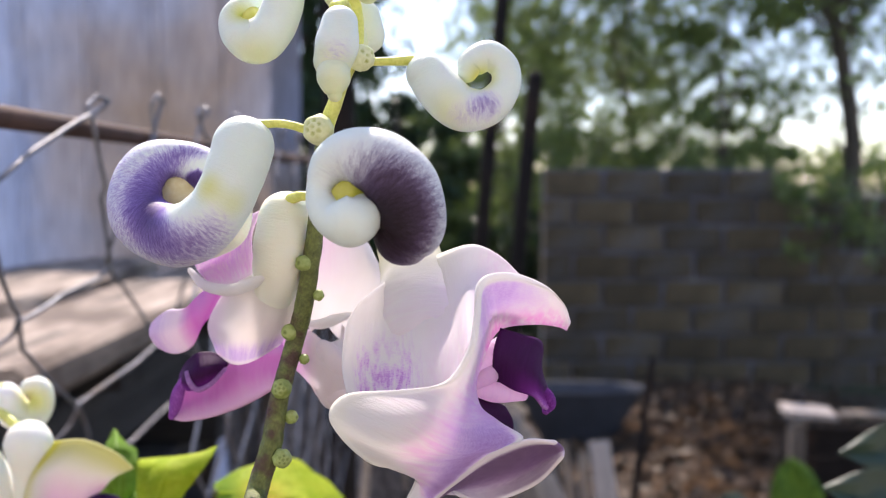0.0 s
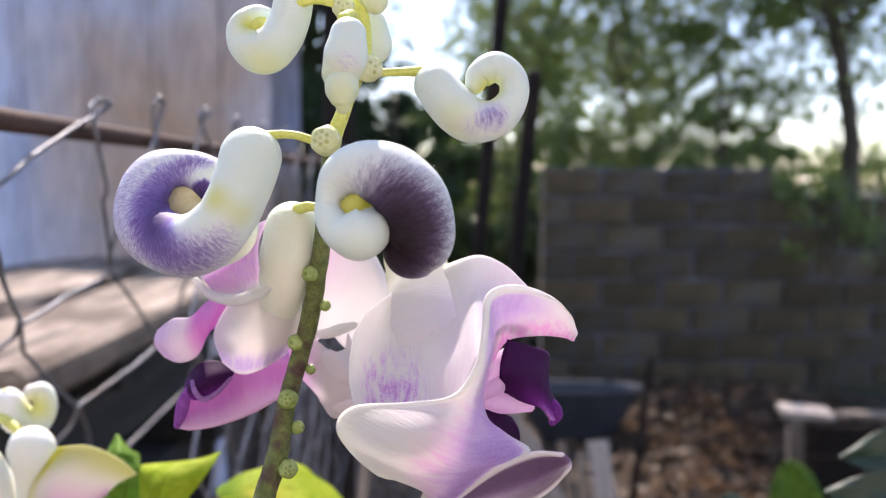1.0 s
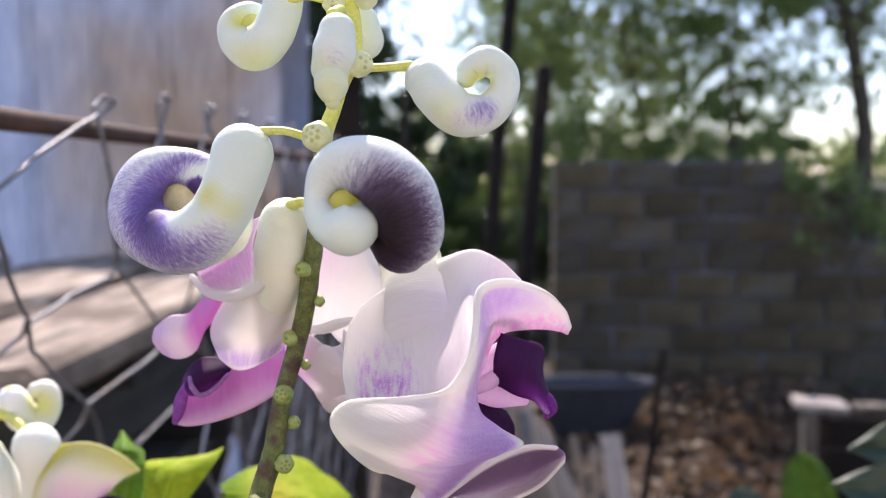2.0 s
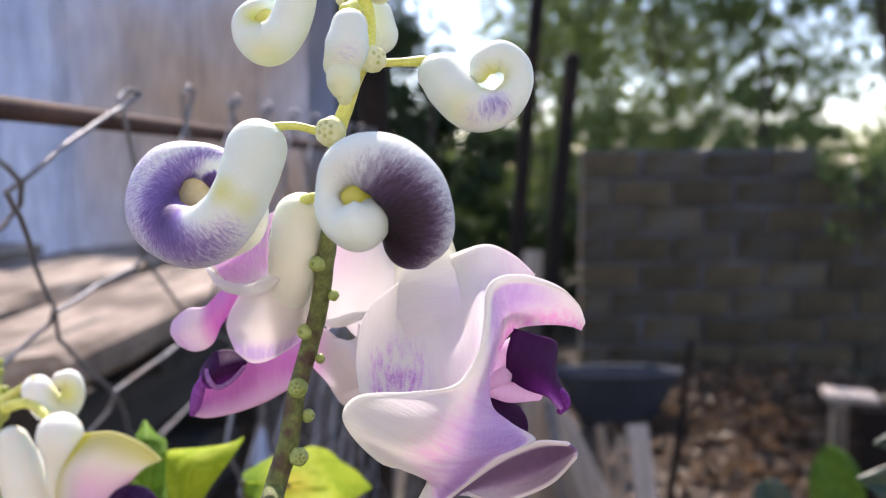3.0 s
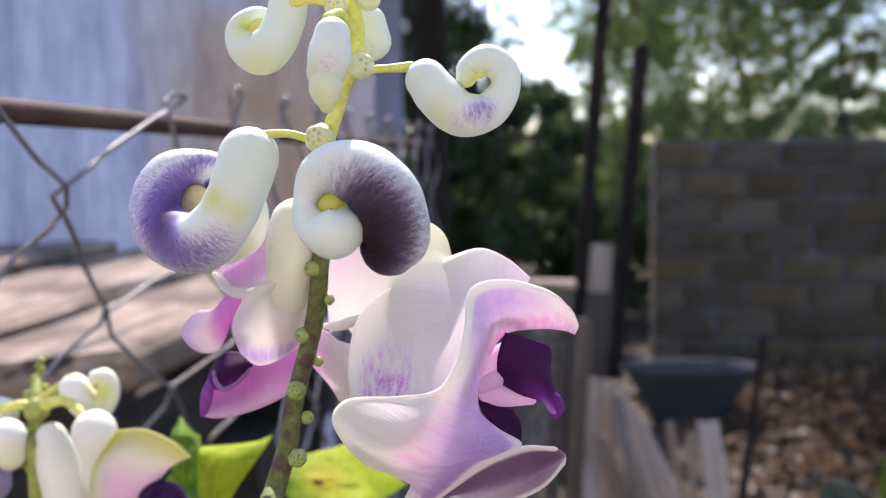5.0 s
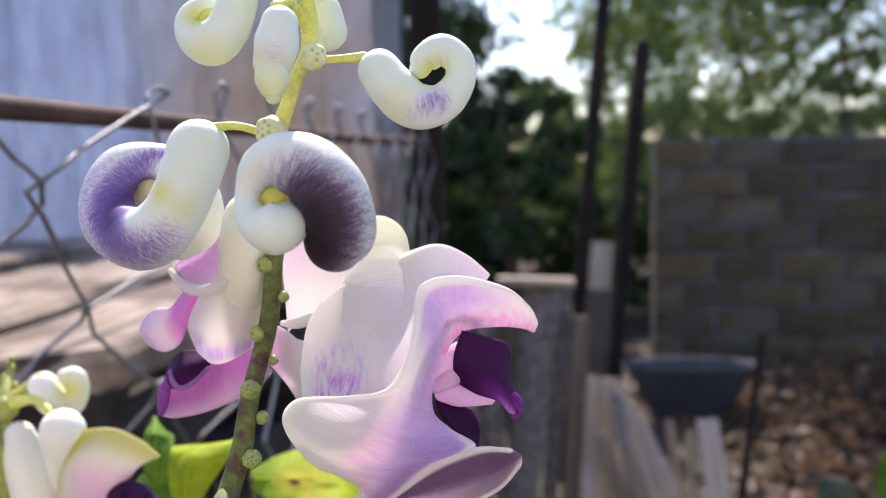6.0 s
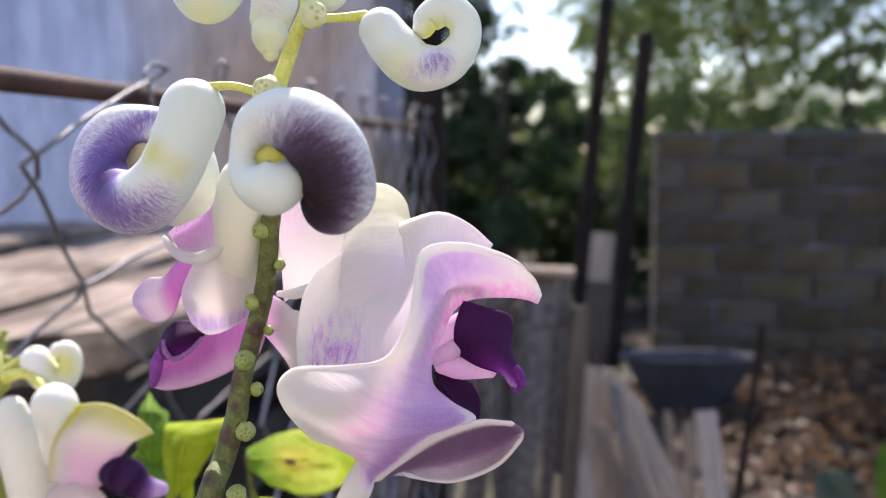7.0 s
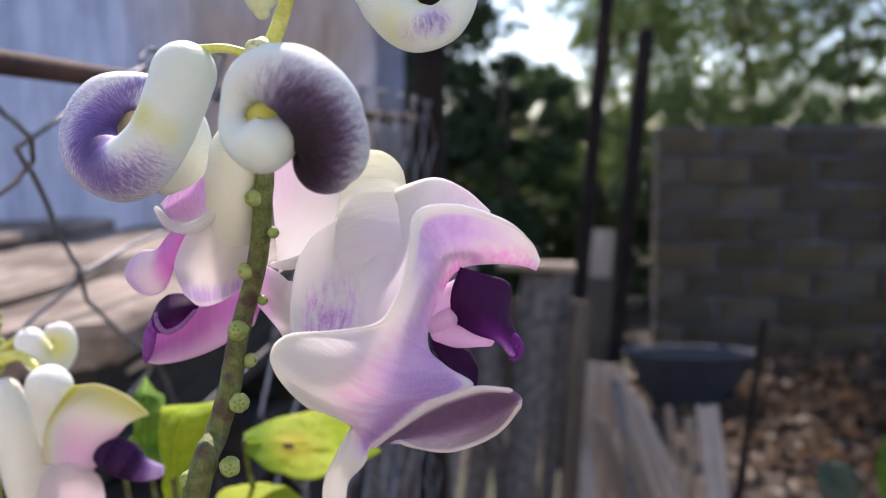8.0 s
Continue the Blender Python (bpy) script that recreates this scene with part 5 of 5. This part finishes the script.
petal("lower_lobe", [
    [(12.7, -25.4, -13.7), (9.3, -26.3, -18.8), (5.0, -26.2, -31.0)],
    [(19.8, -26.3, -11.6), (21.4, -28.7, -16.6), (20.4, -28.2, -29.6)],
    [(26.0, -23.8, -13.9), (30.1, -23.8, -19.1), (30.7, -23.1, -31.3)],
], lambda u, v: (0, 0.22 * (1 - v), 0.2), 24, 24, 1.2, 1.5, "pale pink lower lobe", bloom_b)
part("keel_petal", tube(bmesh.new(), [(*(29.8, -20.3, -10.0), 5.0), (*(37.4, -23.5, -10.6), 6.5), (*(43.1, -23.2, -13.9), 4.5), (*(48.0, -20.8, -15.4), 2.6)], 26, 16, pig=lambda s, a, p: (0.95 - 0.7 * smooth(0.55, 0.95, s), 0, 0.3)), M_PETAL, bloom_b, "dark purple keel")


# ---- leaves ----
def vine_leaf(base, tip, width, up, label, fold=0.2, droop=0.15, mat=M_DARKLEAF, stalk=None, blunt=False):
    """A broad pointed leaf from base to tip, folded a little along its midrib."""
    b, t = np.array(base), np.array(tip)
    along = t - b
    ln = np.linalg.norm(along)
    along = along / ln
    side = unit(np.cross(along, up))
    nor = np.cross(side, along)
    rows = []
    widths = (0.4, 0.78, 1.0, 1.0, 0.9, 0.62, 0.1) if blunt else (0.30, 0.80, 1.0, 0.86, 0.58, 0.25, 0.02)
    for s, w in zip((0.0, 0.12, 0.3, 0.5, 0.7, 0.88, 1.0), widths):
        mid = along * ln * s - nor * droop * ln * (s - 0.3) ** 2
        row = []
        for v in (-1, -0.5, 0, 0.5, 1):
            back = -0.10 * ln * abs(v) if s < 0.2 else 0
            row.append(mid + side * v * w * width / 2 + along * back + nor * fold * width * 0.5 * abs(v) * w + nor * 0.03 * ln * math.sin(7 * s + 5 * v))
        rows.append(row)
    top = thing("vine_leaf", base, label, "leaf", "vine leaves")
    part("blade", sheet(rows, 30, 22, 0.0006, 1.0, None, 1.0), mat, top)
    rib = [r[2] + nor * 0.0004 for r in rows]
    part("midrib", tube(bmesh.new(), [(*p, 0.0006 * (1.1 - k / 7)) for k, p in enumerate(rib)], 24, 6, 1.0), mat, top)
    if stalk:
        part("stalk", tube(bmesh.new(), [(*(np.array(p) - b), 0.0011) for p in stalk], 20, 8, 1.0), M_STEM, top)
    return top


GROUND_FOOT = (-0.12, 0.42, 0.0)


def shaped_leaf(rows, label, mat, pig=None, tooth=0.0):
    """A broad leaf whose blade follows rows across it; the midrib runs through the middle of each row."""
    base = np.array(rows[0][1])
    local = [[np.array(p) - base for p in r] for r in rows]
    top = thing("vine_leaf", tuple(base), label, "leaf", "vine leaves")
    bm = sheet(local, 44, 34, 0.0005, 1.0, pig, 1.0)
    if tooth:
        for v in bm.verts:
            v.co += Vector((0, 1, 0)) * tooth * noise.noise(v.co * 160)
    part("blade", bm, mat, top)
    mid = [r[1] for r in local]
    part("midrib", tube(bmesh.new(), [(*(p + np.array((0, -0.0006, 0))), 0.0004 * (1.15 - 0.9 * k / len(mid))) for k, p in enumerate(mid)], 26, 8, 1.0), mat, top)
    part("stalk", tube(bmesh.new(), [(*(np.array(p)), 0.0011) for p in ((0, 0, 0), (0.0, 0.02, -0.10), tuple(np.array((-0.13, 0.42, 0.9)) - base), tuple(np.array(GROUND_FOOT) - base))], 20, 8, 1.0), M_STEM, top)
    return top


shaped_leaf([
        [(-0.1076, 0.3300, 1.3752), (-0.1035, 0.3260, 1.3758), (-0.1005, 0.3300, 1.3760)],
        [(-0.1110, 0.3320, 1.3895), (-0.1001, 0.3220, 1.3911), (-0.0938, 0.3280, 1.3876)],
        [(-0.1119, 0.3360, 1.3968), (-0.0978, 0.3240, 1.3988), (-0.0876, 0.3280, 1.3957)],
        [(-0.1122, 0.3420, 1.3975), (-0.0964, 0.3300, 1.4009), (-0.0838, 0.3300, 1.4011)],
        [(-0.1016, 0.3460, 1.3969), (-0.0894, 0.3380, 1.4013), (-0.0821, 0.3360, 1.4048)],
    ], "bright lime vine leaf with a curled pointed tip", M_LEAF, tooth=0.002)
shaped_leaf([
        [(-0.0931, 0.3720, 1.3784), (-0.0916, 0.3680, 1.3762), (-0.0905, 0.3660, 1.3718)],
        [(-0.0864, 0.3920, 1.3785), (-0.0823, 0.3780, 1.3729), (-0.0784, 0.3660, 1.3642)],
        [(-0.0766, 0.4020, 1.3785), (-0.0706, 0.3840, 1.3710), (-0.0649, 0.3680, 1.3614)],
        [(-0.0679, 0.4100, 1.3782), (-0.0609, 0.3920, 1.3697), (-0.0551, 0.3740, 1.3629)],
        [(-0.0550, 0.4120, 1.3689), (-0.0523, 0.4020, 1.3651), (-0.0500, 0.3920, 1.3601)],
        [(-0.0454, 0.4120, 1.3604), (-0.0446, 0.4120, 1.3597), (-0.0443, 0.4110, 1.3590)],
    ], "yellow-green vine leaf with a brown dead spot", M_LEAF, tooth=0.002,
    pig=lambda u, v: (near((u * 40, v * 30, 0), (11.5, 16.5, 0), 2.6), near((u * 40, v * 30, 0), (12, 16, 0), 11), 0.8 * (1 - smooth(0.05, 0.30, u))))
shaped_leaf([
        [(-0.1274, 0.3500, 1.3773), (-0.1220, 0.3460, 1.3775), (-0.1189, 0.3500, 1.3779)],
        [(-0.1313, 0.3540, 1.3905), (-0.1219, 0.3460, 1.3912), (-0.1166, 0.3520, 1.3914)],
        [(-0.1319, 0.3580, 1.3971), (-0.1231, 0.3500, 1.3978), (-0.1189, 0.3560, 1.3965)],
        [(-0.1312, 0.3620, 1.4005), (-0.1261, 0.3560, 1.4012), (-0.1237, 0.3580, 1.3990)],
        [(-0.1304, 0.3640, 1.4030), (-0.1297, 0.3640, 1.4028), (-0.1288, 0.3640, 1.4023)],
    ], "fresh green vine leaf with an uneven edge", M_MIDLEAF, tooth=0.004)
shaped_leaf([
        [(-0.1333, 0.3450, 1.3790), (-0.1292, 0.3400, 1.3764), (-0.1265, 0.3360, 1.3724)],
        [(-0.1290, 0.3520, 1.3838), (-0.1228, 0.3440, 1.3795), (-0.1175, 0.3380, 1.3741)],
        [(-0.1230, 0.3560, 1.3858), (-0.1158, 0.3480, 1.3809), (-0.1104, 0.3420, 1.3738)],
        [(-0.1162, 0.3560, 1.3841), (-0.1106, 0.3500, 1.3803), (-0.1068, 0.3460, 1.3758)],
    ], "fresh green vine leaf half hidden behind a flower", M_MIDLEAF, tooth=0.003)
shaped_leaf([
        [(-0.1143, 0.3400, 1.3588), (-0.1095, 0.3360, 1.3596), (-0.1068, 0.3400, 1.3592)],
        [(-0.1143, 0.3420, 1.3702), (-0.1064, 0.3340, 1.3724), (-0.1029, 0.3380, 1.3721)],
        [(-0.1144, 0.3460, 1.3758), (-0.1079, 0.3400, 1.3773), (-0.1037, 0.3420, 1.3759)],
        [(-0.1143, 0.3500, 1.3771), (-0.1094, 0.3460, 1.3787), (-0.1072, 0.3480, 1.3767)],
    ], "small lime vine leaf low on the stem", M_LEAF, tooth=0.003)
shaped_leaf([
        [(-0.1035, 0.3600, 1.3513), (-0.1011, 0.3560, 1.3507), (-0.0971, 0.3500, 1.3500)],
        [(-0.1024, 0.3700, 1.3547), (-0.0926, 0.3620, 1.3533), (-0.0847, 0.3520, 1.3497)],
        [(-0.0901, 0.3760, 1.3558), (-0.0806, 0.3680, 1.3527), (-0.0725, 0.3560, 1.3486)],
        [(-0.0764, 0.3780, 1.3542), (-0.0718, 0.3740, 1.3519), (-0.0673, 0.3660, 1.3494)],
    ], "bright lime vine leaf lying low", M_LEAF, tooth=0.003)
for base, tip, width, up, label, mat in (
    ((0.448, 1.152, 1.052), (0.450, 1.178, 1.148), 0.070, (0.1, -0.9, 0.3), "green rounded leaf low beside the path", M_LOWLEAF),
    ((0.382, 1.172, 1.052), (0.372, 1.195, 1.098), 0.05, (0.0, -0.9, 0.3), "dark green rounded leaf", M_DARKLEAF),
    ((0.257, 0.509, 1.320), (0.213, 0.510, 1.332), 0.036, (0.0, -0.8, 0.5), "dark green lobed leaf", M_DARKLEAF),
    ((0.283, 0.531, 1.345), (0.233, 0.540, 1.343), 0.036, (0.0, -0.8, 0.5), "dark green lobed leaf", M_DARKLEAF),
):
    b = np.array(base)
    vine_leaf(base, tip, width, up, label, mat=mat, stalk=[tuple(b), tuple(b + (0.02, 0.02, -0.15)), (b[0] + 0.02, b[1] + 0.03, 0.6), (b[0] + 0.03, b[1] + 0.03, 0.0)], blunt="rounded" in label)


# ---- blocks of the back wall ----
def blocks():
    rnd = random.Random(3)
    meshes = []
    for k in range(4):
        bm = bmesh.new()
        got = bmesh.ops.create_cube(bm, size=1, matrix=Matrix.Diagonal((0.422, 0.19, 0.180, 1)))
        for v in got["verts"]:
            v.co += Vector((rnd.uniform(-0.008, 0.008), rnd.uniform(-0.006, 0.006), rnd.uniform(-0.007, 0.007)))
        bmesh.ops.bevel(bm, geom=bm.edges[:], offset=0.012, segments=1, affect="EDGES")
        me = bpy.data.meshes.new("block")
        bm.to_mesh(me)
        bm.free()
        me.materials.append(M_BLOCK)
        meshes.append(me)
    z, row = 0.07, 0
    while z < WALL_TOP + 0.05:
        x = WALL_X0 + (0.22 if row % 2 else 0.445)
        if row % 2 == 0:
            half = new("block", meshes[0])
            half.parent = wall_back
            half.location, half.scale = (WALL_X0 + 0.11, WALL_Y + 0.10, z), (0.48, 1, 1)
        while x < (WALL_X1 if z < WALL_TOP - 0.25 else WALL_STEP):
            ob = new("block", rnd.choice(meshes))
            ob.parent = wall_back
            ob.location = (x, WALL_Y + 0.10 + rnd.uniform(-0.012, 0.006), z)
            ob.rotation_euler = (0, rnd.uniform(-0.01, 0.01), rnd.uniform(-0.01, 0.01) + (math.pi if rnd.random() < 0.5 else 0))
            x += 0.45
        z, row = z + 0.204, row + 1


blocks()
